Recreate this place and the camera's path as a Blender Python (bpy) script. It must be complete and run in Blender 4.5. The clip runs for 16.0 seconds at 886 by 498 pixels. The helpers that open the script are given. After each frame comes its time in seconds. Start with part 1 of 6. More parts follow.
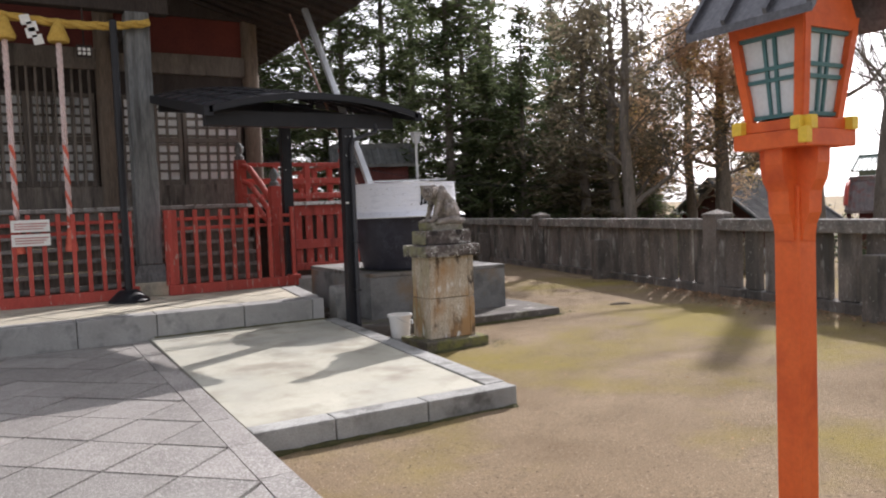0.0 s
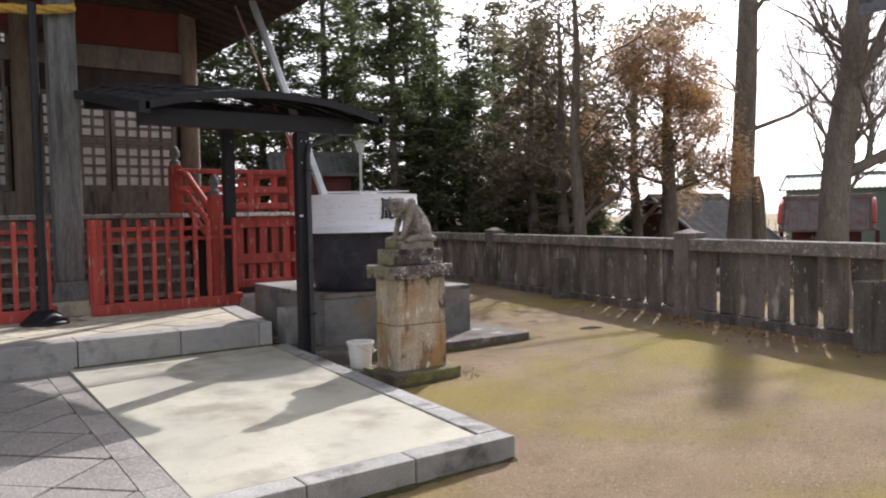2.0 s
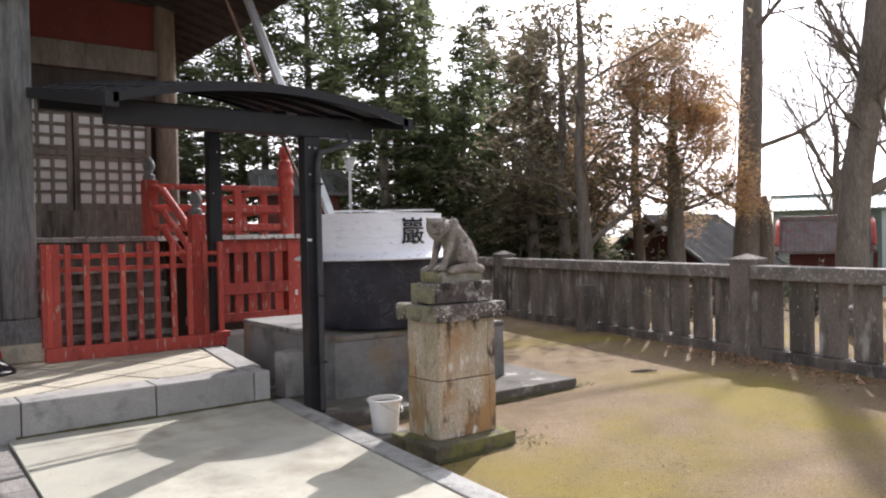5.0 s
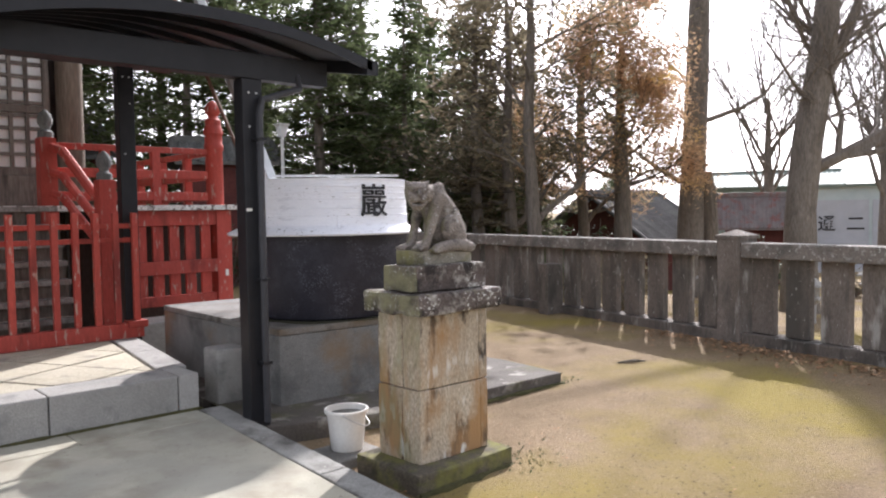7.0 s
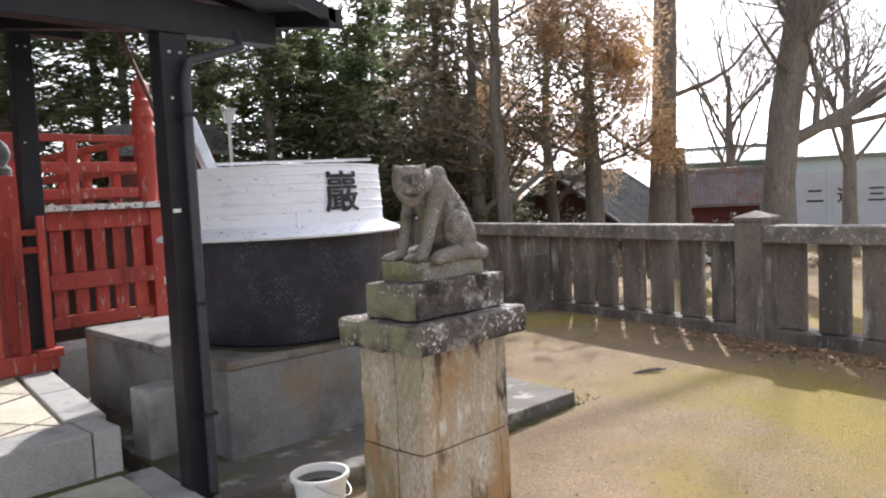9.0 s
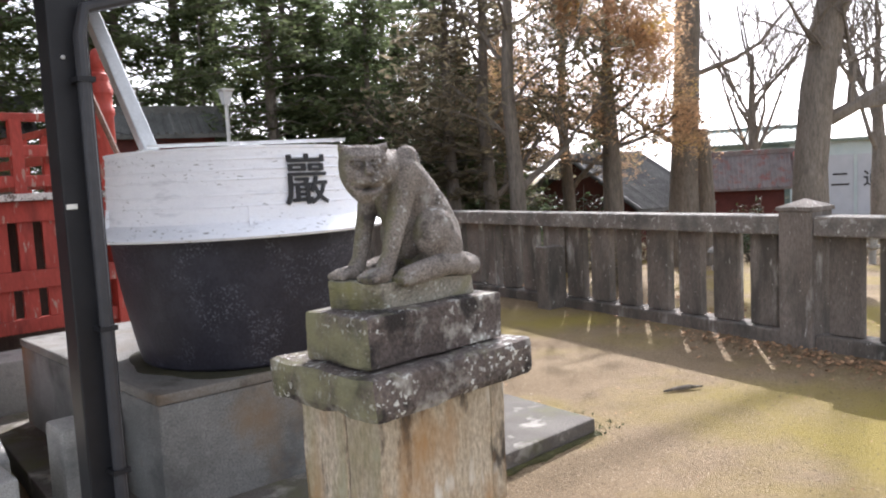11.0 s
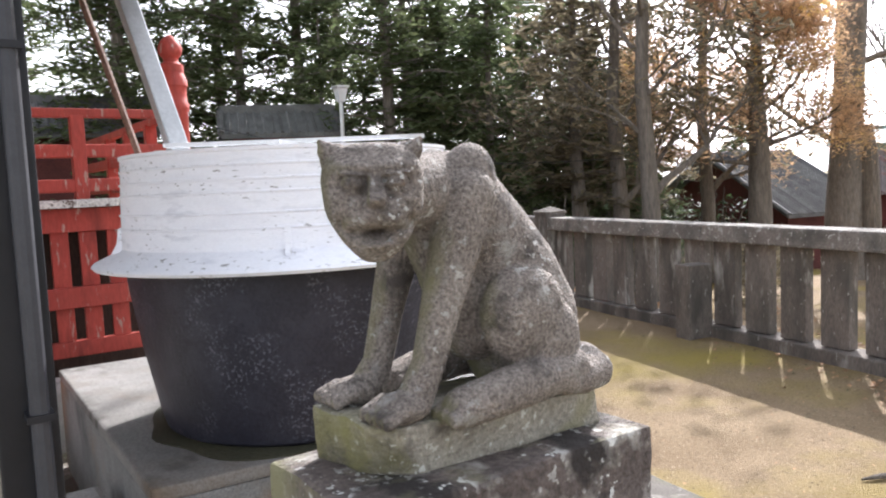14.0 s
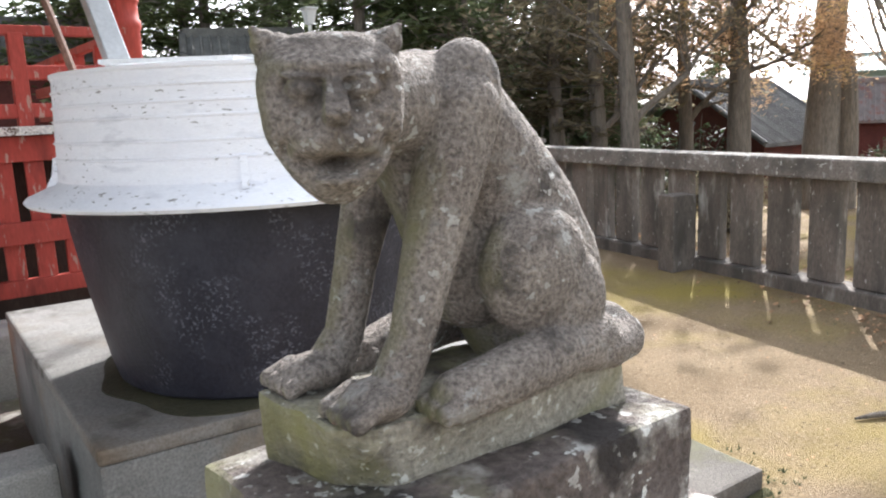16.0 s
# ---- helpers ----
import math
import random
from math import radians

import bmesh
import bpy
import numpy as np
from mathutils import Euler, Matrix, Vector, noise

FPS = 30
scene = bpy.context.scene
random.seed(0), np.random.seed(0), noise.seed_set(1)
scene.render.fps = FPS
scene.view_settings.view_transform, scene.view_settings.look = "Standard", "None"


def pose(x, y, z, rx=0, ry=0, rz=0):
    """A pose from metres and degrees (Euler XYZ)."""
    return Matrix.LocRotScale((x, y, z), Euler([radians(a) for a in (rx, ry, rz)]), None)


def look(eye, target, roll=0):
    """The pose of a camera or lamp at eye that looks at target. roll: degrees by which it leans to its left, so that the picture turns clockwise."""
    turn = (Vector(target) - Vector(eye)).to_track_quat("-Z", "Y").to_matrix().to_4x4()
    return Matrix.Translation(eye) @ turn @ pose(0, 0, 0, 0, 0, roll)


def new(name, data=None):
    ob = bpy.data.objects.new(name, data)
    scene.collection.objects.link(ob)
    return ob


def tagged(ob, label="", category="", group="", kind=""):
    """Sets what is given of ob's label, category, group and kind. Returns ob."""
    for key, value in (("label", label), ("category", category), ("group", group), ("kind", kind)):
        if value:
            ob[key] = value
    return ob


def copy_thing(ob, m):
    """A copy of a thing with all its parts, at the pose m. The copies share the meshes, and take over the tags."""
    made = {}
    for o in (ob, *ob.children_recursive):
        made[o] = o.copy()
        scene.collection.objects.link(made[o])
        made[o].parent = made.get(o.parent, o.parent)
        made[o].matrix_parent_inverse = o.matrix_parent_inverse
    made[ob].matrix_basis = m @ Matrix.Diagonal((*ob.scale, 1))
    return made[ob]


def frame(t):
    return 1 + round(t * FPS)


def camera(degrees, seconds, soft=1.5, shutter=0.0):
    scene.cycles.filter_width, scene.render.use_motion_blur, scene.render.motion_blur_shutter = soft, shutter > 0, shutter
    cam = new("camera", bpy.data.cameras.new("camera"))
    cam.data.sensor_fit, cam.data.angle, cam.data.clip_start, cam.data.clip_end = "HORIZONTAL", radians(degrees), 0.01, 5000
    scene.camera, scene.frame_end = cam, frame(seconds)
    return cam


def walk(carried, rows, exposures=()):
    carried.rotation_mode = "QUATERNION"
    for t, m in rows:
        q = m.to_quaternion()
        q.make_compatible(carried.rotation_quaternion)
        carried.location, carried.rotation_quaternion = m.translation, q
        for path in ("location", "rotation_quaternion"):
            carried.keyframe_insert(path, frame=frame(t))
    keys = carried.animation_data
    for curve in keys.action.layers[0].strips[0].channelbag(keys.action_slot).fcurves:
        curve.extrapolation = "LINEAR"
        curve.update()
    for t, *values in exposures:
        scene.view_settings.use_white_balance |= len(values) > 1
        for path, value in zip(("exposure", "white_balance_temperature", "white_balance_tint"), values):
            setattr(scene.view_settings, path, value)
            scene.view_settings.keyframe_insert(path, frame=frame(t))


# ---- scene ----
cam = camera(60.4, 16.0, soft=2.1)
PATH = [
    (0, (-4.101, -7.411, 1.597), (-3.099, -5.683, 1.49), -2.2),
    (0.5, (-4.096, -7.149, 1.624), (-3.039, -5.454, 1.521), -1.9),
    (1, (-4.076, -6.949, 1.633), (-2.984, -5.276, 1.542), -1.9),
    (1.5, (-4.006, -6.664, 1.623), (-2.888, -5.009, 1.519), -1.7),
    (2, (-3.959, -6.414, 1.659), (-2.805, -4.782, 1.576), -1.2),
    (2.5, (-3.948, -6.1, 1.685), (-2.764, -4.489, 1.621), -0.9),
    (3, (-3.894, -5.847, 1.684), (-2.694, -4.248, 1.633), -1.8),
    (3.5, (-3.766, -5.513, 1.688), (-2.578, -3.904, 1.638), -1.5),
    (3.7, (-3.752, -5.398, 1.69), (-2.568, -3.786, 1.649), -0.8),
    (5.8, (-3.299, -4.178, 1.706), (-2.073, -2.598, 1.683), -1.3),
    (6, (-3.256, -4.02, 1.69), (-2.01, -2.456, 1.668), -0.4),
    (6.5, (-3.159, -3.752, 1.705), (-1.839, -2.25, 1.673), -1.8),
    (7, (-2.984, -3.473, 1.673), (-1.632, -2.003, 1.576), -0.9),
    (7.5, (-2.806, -3.201, 1.678), (-1.461, -1.729, 1.52), -0.1),
    (8, (-2.649, -2.868, 1.705), (-1.283, -1.421, 1.503), -0.6),
    (8.5, (-2.478, -2.604, 1.733), (-1.061, -1.201, 1.578), -2.1),
    (8.7, (-2.378, -2.498, 1.723), (-0.948, -1.107, 1.585), -2.8),
    (10.8, (-1.529, -1.827, 1.741), (-0.107, -0.433, 1.557), -2.0),
    (11, (-1.418, -1.764, 1.743), (-0.02, -0.345, 1.562), -2.9),
    (11.5, (-1.189, -1.633, 1.759), (0.147, -0.158, 1.559), -3.5),
    (12, (-1.026, -1.451, 1.761), (0.304, 0.03, 1.563), -2.6),
    (12.5, (-0.899, -1.289, 1.788), (0.424, 0.203, 1.633), -2.8),
    (13, (-0.771, -1.167, 1.773), (0.528, 0.345, 1.611), -2.7),
    (13.5, (-0.604, -1.034, 1.784), (0.658, 0.508, 1.618), -2.7),
    (14, (-0.511, -0.919, 1.794), (0.638, 0.709, 1.625), -2.6),
    (14.5, (-0.459, -0.789, 1.803), (0.693, 0.837, 1.636), -2.3),
    (15, (-0.429, -0.733, 1.806), (0.821, 0.819, 1.635), -2.5),
    (15.5, (-0.384, -0.692, 1.793), (0.851, 0.864, 1.565), -2.6),
    (16, (-0.339, -0.649, 1.774), (0.843, 0.924, 1.42), -2.6),
]
EXPOSURES = [(0, 0.73, 6150, 17), (3.5, 0.82, 6150, 17), (6.0, 1.14, 6100, 17), (8.5, 1.20, 6050, 16), (11.0, 1.43, 6000, 15), (13.0, 1.62, 6000, 15), (16.0, 1.74, 6000, 11)]
walk(cam, [(t, look(eye, target, roll)) for t, eye, target, roll in PATH], EXPOSURES)

# ---- world, sun, exposure ----
SUN_AZ = math.atan2(0.845, 0.535)
SUN_EL = radians(34.5)
world = bpy.data.worlds.new("sky")
scene.world = world
world.use_nodes = True
wn = world.node_tree.nodes
sky = wn.new("ShaderNodeTexSky")
sky.sky_type = 'NISHITA'
sky.sun_disc = False
sky.sun_elevation = SUN_EL
sky.sun_rotation = SUN_AZ
sky.air_density = 1.6
sky.dust_density = 2.5
sky.ozone_density = 1.0
haze = wn.new("ShaderNodeHueSaturation")
haze.inputs["Saturation"].default_value = 0.16
world.node_tree.links.new(sky.outputs[0], haze.inputs["Color"])
world.node_tree.links.new(haze.outputs[0], wn["Background"].inputs[0])
wn["Background"].inputs[1].default_value = 0.13
sun_data = bpy.data.lights.new("sun", 'SUN')
sun_data.energy = 3.6
sun_data.angle = radians(0.6)
sun_data.color = (1.0, 0.945, 0.87)
sun = new("sun", sun_data)
sun_dir = Vector((math.sin(SUN_AZ) * math.cos(SUN_EL), math.cos(SUN_AZ) * math.cos(SUN_EL), math.sin(SUN_EL)))
sun.rotation_euler = sun_dir.to_track_quat("Z", "Y").to_euler()
sun.location = sun_dir * 40
scene.view_settings.exposure = 0.0


# ---- materials ----
def surf(name, c1, c2, scale=3.0, rough=0.8, bump=0.3, bscale=60.0, c3=None, s3=8.0, t3=0.6, w3=0.08,
         c4=None, s4=2.0, t4=0.62, w4=0.1, metal=0.0, rnd=0.0, stretch=1.0, spec=0.4, detail=6.0, bdist=0.01, island=0.0, grain=0.28, c5=None, s5=30.0, t5=0.63, w5=0.02, trans=0.0, patch=0.0, grow=None, side=(-0.92, -0.1, 0.38), g0=0.35, g1=0.95):
    """A weathered surface: two colours by broad noise, two kinds of stains, fine relief."""
    m = bpy.data.materials.new(name)
    m.use_nodes = True
    nt = m.node_tree
    n, l = nt.nodes, nt.links
    b = n["Principled BSDF"]
    geo = n.new("ShaderNodeNewGeometry")
    mp = n.new("ShaderNodeMapping")
    mp.inputs["Scale"].default_value = (1, 1, stretch)
    l.new(geo.outputs["Position"], mp.inputs["Vector"])

    def noise_node(s, d=detail, vec=mp):
        t = n.new("ShaderNodeTexNoise")
        t.inputs["Scale"].default_value = s
        t.inputs["Detail"].default_value = d
        t.inputs["Roughness"].default_value = 0.6
        l.new(vec.outputs["Vector"], t.inputs["Vector"])
        return t

    def mix(fac, a, bb, kind='MIX'):
        x = n.new("ShaderNodeMix")
        x.data_type = 'RGBA'
        x.blend_type = kind
        if isinstance(fac, float):
            x.inputs[0].default_value = fac
        else:
            l.new(fac, x.inputs[0])
        for i, v in ((6, a), (7, bb)):
            if isinstance(v, tuple):
                x.inputs[i].default_value = (*v, 1)
            else:
                l.new(v, x.inputs[i])
        return x.outputs[2]

    def ramp(src, lo, hi):
        r = n.new("ShaderNodeMapRange")
        r.inputs[1].default_value, r.inputs[2].default_value = lo, hi
        l.new(src, r.inputs[0])
        return r.outputs[0]

    broad = noise_node(scale)
    col = mix(ramp(broad.outputs["Fac"], 0.3, 0.7), c1, c2)
    fine = noise_node(bscale)
    dark = mix(ramp(fine.outputs["Fac"], 0.33, 0.67), (1 - grain,) * 3, (1 + grain,) * 3)
    col = mix(1.0, col, dark, 'MULTIPLY')
    if c3:
        sp = noise_node(s3)
        col = mix(ramp(sp.outputs["Fac"], t3 - w3, t3 + w3), col, c3)
    if c4:
        sp = noise_node(s4)
        col = mix(ramp(sp.outputs["Fac"], t4 - w4, t4 + w4), col, c4)
    if c5:
        sp = noise_node(s5, 2.0)
        spots = ramp(sp.outputs["Fac"], t5 - w5, t5 + w5)
        if patch:
            both = n.new("ShaderNodeMath")
            both.operation = 'MULTIPLY'
            l.new(spots, both.inputs[0])
            l.new(ramp(noise_node(patch, 3.0).outputs["Fac"], 0.47, 0.58), both.inputs[1])
            spots = both.outputs[0]
        col = mix(spots, col, c5)
    if grow:
        # algae and moss keep to the weather side of the stone
        dot = n.new("ShaderNodeVectorMath")
        dot.operation = 'DOT_PRODUCT'
        l.new(geo.outputs["Normal"], dot.inputs[0])
        dot.inputs[1].default_value = side
        add = n.new("ShaderNodeMath")
        add.operation = 'MULTIPLY_ADD'
        l.new(noise_node(9.0, 5.0).outputs["Fac"], add.inputs[0])
        add.inputs[1].default_value, add.inputs[2].default_value = 2.2, -1.1
        tot = n.new("ShaderNodeMath")
        l.new(dot.outputs["Value"], tot.inputs[0])
        l.new(add.outputs[0], tot.inputs[1])
        col = mix(ramp(tot.outputs[0], g0, g1), col, grow)
    for val, amt in ((geo.outputs["Random Per Island"], island), (n.new("ShaderNodeObjectInfo").outputs["Random"] if rnd else None, rnd)):
        if amt:
            r = n.new("ShaderNodeMapRange")
            r.inputs[3].default_value, r.inputs[4].default_value = 1 - amt, 1 + amt
            l.new(val, r.inputs[0])
            g = n.new("ShaderNodeCombineColor")
            for i in range(3):
                l.new(r.outputs[0], g.inputs[i])
            col = mix(1.0, col, g.outputs[0], 'MULTIPLY')
    l.new(col, b.inputs["Base Color"])
    b.inputs["Roughness"].default_value = rough
    b.inputs["Metallic"].default_value = metal
    b.inputs["Specular IOR Level"].default_value = spec
    if bump:
        bp = n.new("ShaderNodeBump")
        bp.inputs["Strength"].default_value = bump
        bp.inputs["Distance"].default_value = bdist
        l.new(fine.outputs["Fac"], bp.inputs["Height"])
        l.new(bp.outputs[0], b.inputs["Normal"])
    if trans:
        tl = n.new("ShaderNodeBsdfTranslucent")
        mx = n.new("ShaderNodeMixShader")
        mx.inputs[0].default_value = trans
        l.new(col, tl.inputs[0])
        l.new(b.outputs[0], mx.inputs[1])
        l.new(tl.outputs[0], mx.inputs[2])
        l.new(mx.outputs[0], n["Material Output"].inputs[0])
    return m


M_DIRT = surf("dirt", (0.180, 0.127, 0.074), (0.262, 0.195, 0.122), 1.2, 0.95, 0.8, 90, c3=(0.46, 0.38, 0.27), s3=60, t3=0.64, w3=0.03,
              c4=(0.245, 0.192, 0.052), s4=0.42, t4=0.555, w4=0.09, c5=(0.10, 0.07, 0.04), s5=38, t5=0.66, w5=0.03, bdist=0.02, spec=0.2, grain=0.32)
M_SLAB = surf("pale_concrete", (0.37, 0.352, 0.278), (0.465, 0.447, 0.362), 1.3, 0.85, 0.25, 140, c3=(0.27, 0.245, 0.19), s3=2.2, t3=0.56, w3=0.10, c4=(0.35, 0.345, 0.295), s4=0.8, t4=0.58, w4=0.12, grain=0.12,
              c5=(0.25, 0.23, 0.2), s5=30, t5=0.70, w5=0.02)
M_KERB = surf("grey_concrete", (0.24, 0.24, 0.225), (0.36, 0.355, 0.33), 4, 0.85, 0.35, 110, c3=(0.11, 0.105, 0.095), s3=3, t3=0.57, w3=0.08, rnd=0.10, c5=(0.44, 0.43, 0.40), s5=24, t5=0.71)
M_PAVER = surf("granite_paver", (0.175, 0.160, 0.145), (0.285, 0.264, 0.24), 3, 0.5, 0.9, 120, c3=(0.46, 0.44, 0.41), s3=85, t3=0.555, w3=0.03, rnd=0.16, grain=0.35, island=0.1)
M_JOINT = surf("dark_joint", (0.030, 0.028, 0.025), (0.05, 0.046, 0.04), 6, 0.95, 0.4, 90)
M_PLINTH = surf("grey_stone", (0.27, 0.262, 0.245), (0.35, 0.342, 0.322), 3, 0.8, 0.3, 130, c3=(0.18, 0.18, 0.175), s3=5, t3=0.62, w3=0.08, rnd=0.08)
M_FLAG = surf("flagstone", (0.42, 0.38, 0.29), (0.50, 0.46, 0.36), 2.5, 0.85, 0.3, 90, c3=(0.28, 0.26, 0.22), s3=4, t3=0.62, rnd=0.12)
M_PIT = surf("cement_render", (0.140, 0.140, 0.134), (0.225, 0.225, 0.216), 2.4, 0.85, 0.25, 100, c3=(0.085, 0.085, 0.083), s3=2.6, t3=0.60, w3=0.10, c4=(0.20, 0.135, 0.075), s4=1.1, t4=0.585, w4=0.08)
M_PITTOP = surf("rust_stained_cement", (0.15, 0.144, 0.134), (0.235, 0.227, 0.214), 2.4, 0.85, 0.3, 100, c3=(0.13, 0.088, 0.048), s3=0.9, t3=0.585, w3=0.09, c4=(0.07, 0.065, 0.055), s4=3.0, t4=0.62, w4=0.06)
M_PLATFORM = surf("dark_stained_concrete", (0.080, 0.070, 0.060), (0.135, 0.12, 0.105), 2.6, 0.9, 0.4, 90, c3=(0.30, 0.28, 0.25), s3=4, t3=0.60, w3=0.05, c4=(0.10, 0.095, 0.05), s4=3, t4=0.6)
M_FENCE = surf("weathered_stone", (0.122, 0.102, 0.087), (0.215, 0.187, 0.164), 2.6, 0.92, 0.7, 75, c3=(0.085, 0.078, 0.068), s3=3.4, t3=0.555, w3=0.08,
               c4=(0.36, 0.345, 0.315), s4=5, t4=0.64, w4=0.05, stretch=0.3, rnd=0.18, c5=(0.45, 0.44, 0.41), s5=40, t5=0.71)
M_RAIL = surf("lichened_rail_stone", (0.16, 0.14, 0.125), (0.26, 0.235, 0.21), 3, 0.92, 0.7, 60, c3=(0.48, 0.47, 0.44), s3=16, t3=0.60, w3=0.04,
              c4=(0.10, 0.095, 0.085), s4=4, t4=0.57, c5=(0.55, 0.55, 0.51), s5=26, t5=0.68)
M_SHAFT = surf("stained_sandstone", (0.37, 0.30, 0.215), (0.52, 0.46, 0.375), 4.2, 0.9, 0.7, 85, c3=(0.070, 0.058, 0.048), s3=5.5, t3=0.565, w3=0.035,
               c4=(0.36, 0.215, 0.10), s4=3.4, t4=0.545, w4=0.08, stretch=0.42, rnd=0.10, c5=(0.66, 0.64, 0.59), s5=9, t5=0.66, w5=0.05, grain=0.34, grow=(0.245, 0.225, 0.115), g0=0.70, g1=1.5)
M_CAP = surf("dark_lichened_stone", (0.060, 0.048, 0.044), (0.165, 0.135, 0.120), 6, 0.95, 1.0, 75, c3=(0.34, 0.32, 0.29), s3=11, t3=0.595, w3=0.07,
             c4=(0.030, 0.025, 0.023), s4=6.5, t4=0.57, w4=0.05, c5=(0.60, 0.60, 0.57), s5=44, t5=0.60, patch=6.0, grain=0.4, grow=(0.225, 0.215, 0.125), g0=0.45, g1=1.2)
M_MOSS = surf("mossy_stone", (0.085, 0.073, 0.056), (0.15, 0.13, 0.095), 6, 0.95, 0.9, 80, c3=(0.06, 0.055, 0.04), s3=9, t3=0.555, c4=(0.19, 0.185, 0.06), s4=5, t4=0.57, grain=0.35)
M_TIGER = surf("carved_tuff", (0.235, 0.200, 0.175), (0.370, 0.325, 0.288), 8, 0.95, 1.0, 170, c3=(0.115, 0.100, 0.090), s3=14, t3=0.60, w3=0.06,
               c4=(0.42, 0.40, 0.37), s4=13.0, t4=0.62, w4=0.05, bdist=0.02, grain=0.50, c5=(0.62, 0.61, 0.58), s5=58, t5=0.635, w5=0.02, patch=5.0,
               grow=(0.26, 0.245, 0.135), side=(-0.95, 0.2, 0.05), g0=0.55, g1=1.25, detail=10.0)
M_BASE = surf("algae_green_stone", (0.23, 0.212, 0.17), (0.36, 0.336, 0.28), 6, 0.95, 0.9, 110, c3=(0.075, 0.066, 0.057), s3=7, t3=0.54, w3=0.06, c4=(0.24, 0.23, 0.13), s4=5, t4=0.60, w4=0.08,
              grain=0.32, c5=(0.55, 0.55, 0.50), s5=55, t5=0.64, patch=8.0, grow=(0.225, 0.215, 0.095), g0=0.35, g1=1.2)
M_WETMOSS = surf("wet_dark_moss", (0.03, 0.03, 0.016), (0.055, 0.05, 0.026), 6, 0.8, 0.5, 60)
M_GREENMOSS = surf("dark_green_moss", (0.050, 0.048, 0.018), (0.105, 0.098, 0.035), 14, 0.95, 1.0, 120, bdist=0.02)
M_RED = surf("worn_red_paint", (0.36, 0.048, 0.034), (0.46, 0.075, 0.052), 4, 0.62, 0.25, 60, c3=(0.20, 0.03, 0.022), s3=5, t3=0.62, w3=0.08,
             c4=(0.42, 0.26, 0.21), s4=22, t4=0.63, w4=0.02, stretch=0.25, rnd=0.12, grain=0.15)
M_PEEL = surf("peeling_white_paint", (0.62, 0.60, 0.56), (0.75, 0.73, 0.70), 6, 0.8, 0.4, 60, c3=(0.13, 0.09, 0.07), s3=22, t3=0.56, w3=0.03)
M_WOOD = surf("grey_aged_wood", (0.125, 0.106, 0.090), (0.20, 0.172, 0.145), 6, 0.85, 0.5, 70, c3=(0.055, 0.046, 0.039), s3=8, t3=0.6, stretch=0.12, rnd=0.1)
M_STAIR = surf("bare_grey_stair_wood", (0.23, 0.215, 0.20), (0.33, 0.31, 0.285), 6, 0.85, 0.5, 70, c3=(0.13, 0.12, 0.11), s3=8, t3=0.6, stretch=0.3, rnd=0.1)
M_PILLAR = surf("blue_grey_pillar_wood", (0.13, 0.135, 0.135), (0.21, 0.215, 0.21), 7, 0.85, 0.5, 70, c3=(0.07, 0.07, 0.068), s3=9, t3=0.6, stretch=0.1)
M_LOG = surf("brown_round_timber", (0.115, 0.085, 0.062), (0.19, 0.15, 0.115), 7, 0.85, 0.5, 60, stretch=0.1)
M_DARKWOOD = surf("dark_timber", (0.032, 0.025, 0.022), (0.058, 0.046, 0.04), 5, 0.9, 0.3, 60, stretch=0.2)
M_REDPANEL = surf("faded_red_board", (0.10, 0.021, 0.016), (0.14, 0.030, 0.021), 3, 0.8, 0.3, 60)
M_PAPER = surf("shoji_paper", (0.76, 0.76, 0.75), (0.85, 0.85, 0.84), 6, 0.9, 0.1, 60, grain=0.07)
M_BLACK = surf("black_painted_steel", (0.011, 0.0115, 0.014), (0.018, 0.0185, 0.022), 8, 0.45, 0.05, 120, grain=0.07, spec=0.3)
M_PIPE = surf("grey_plastic_pipe", (0.035, 0.036, 0.041), (0.05, 0.05, 0.056), 8, 0.4, 0.05, 120, grain=0.07, spec=0.3)
M_SHEET = surf("smoked_roof_sheet", (0.03, 0.032, 0.037), (0.05, 0.052, 0.058), 5, 0.3, 0.05, 60, grain=0.07)
M_POTWHITE = surf("white_painted_iron", (0.80, 0.81, 0.86), (0.88, 0.89, 0.93), 5, 0.55, 0.25, 70, c3=(0.70, 0.71, 0.76), s3=5, t3=0.62, w3=0.06, stretch=4.0, grain=0.04, c5=(0.30, 0.29, 0.29), s5=26, t5=0.655, patch=3.5)
M_POTDARK = surf("blackened_iron", (0.013, 0.013, 0.021), (0.024, 0.024, 0.036), 2.5, 0.5, 0.4, 60, c3=(0.030, 0.030, 0.042), s3=5, t3=0.58, w3=0.06, c5=(0.105, 0.105, 0.13), s5=75, t5=0.60, w5=0.06, patch=4.2)
M_INK = surf("black_ink_paint", (0.012, 0.012, 0.014), (0.022, 0.022, 0.025), 20, 0.6, 0.05, 90, grain=0.07)
M_VERM = surf("vermilion_paint", (0.62, 0.10, 0.018), (0.72, 0.14, 0.028), 3, 0.5, 0.12, 50, c3=(0.50, 0.075, 0.015), s3=4, t3=0.62, grain=0.07)
M_YELLOW = surf("yellow_painted_end", (0.72, 0.47, 0.04), (0.78, 0.54, 0.06), 8, 0.5, 0.1, 60, grain=0.07)
M_TEAL = surf("teal_painted_bar", (0.05, 0.135, 0.14), (0.075, 0.18, 0.185), 8, 0.5, 0.1, 60, grain=0.07)
M_FROST = surf("frosted_pane", (0.60, 0.62, 0.63), (0.68, 0.70, 0.71), 3, 0.35, 0.05, 60, grain=0.07)
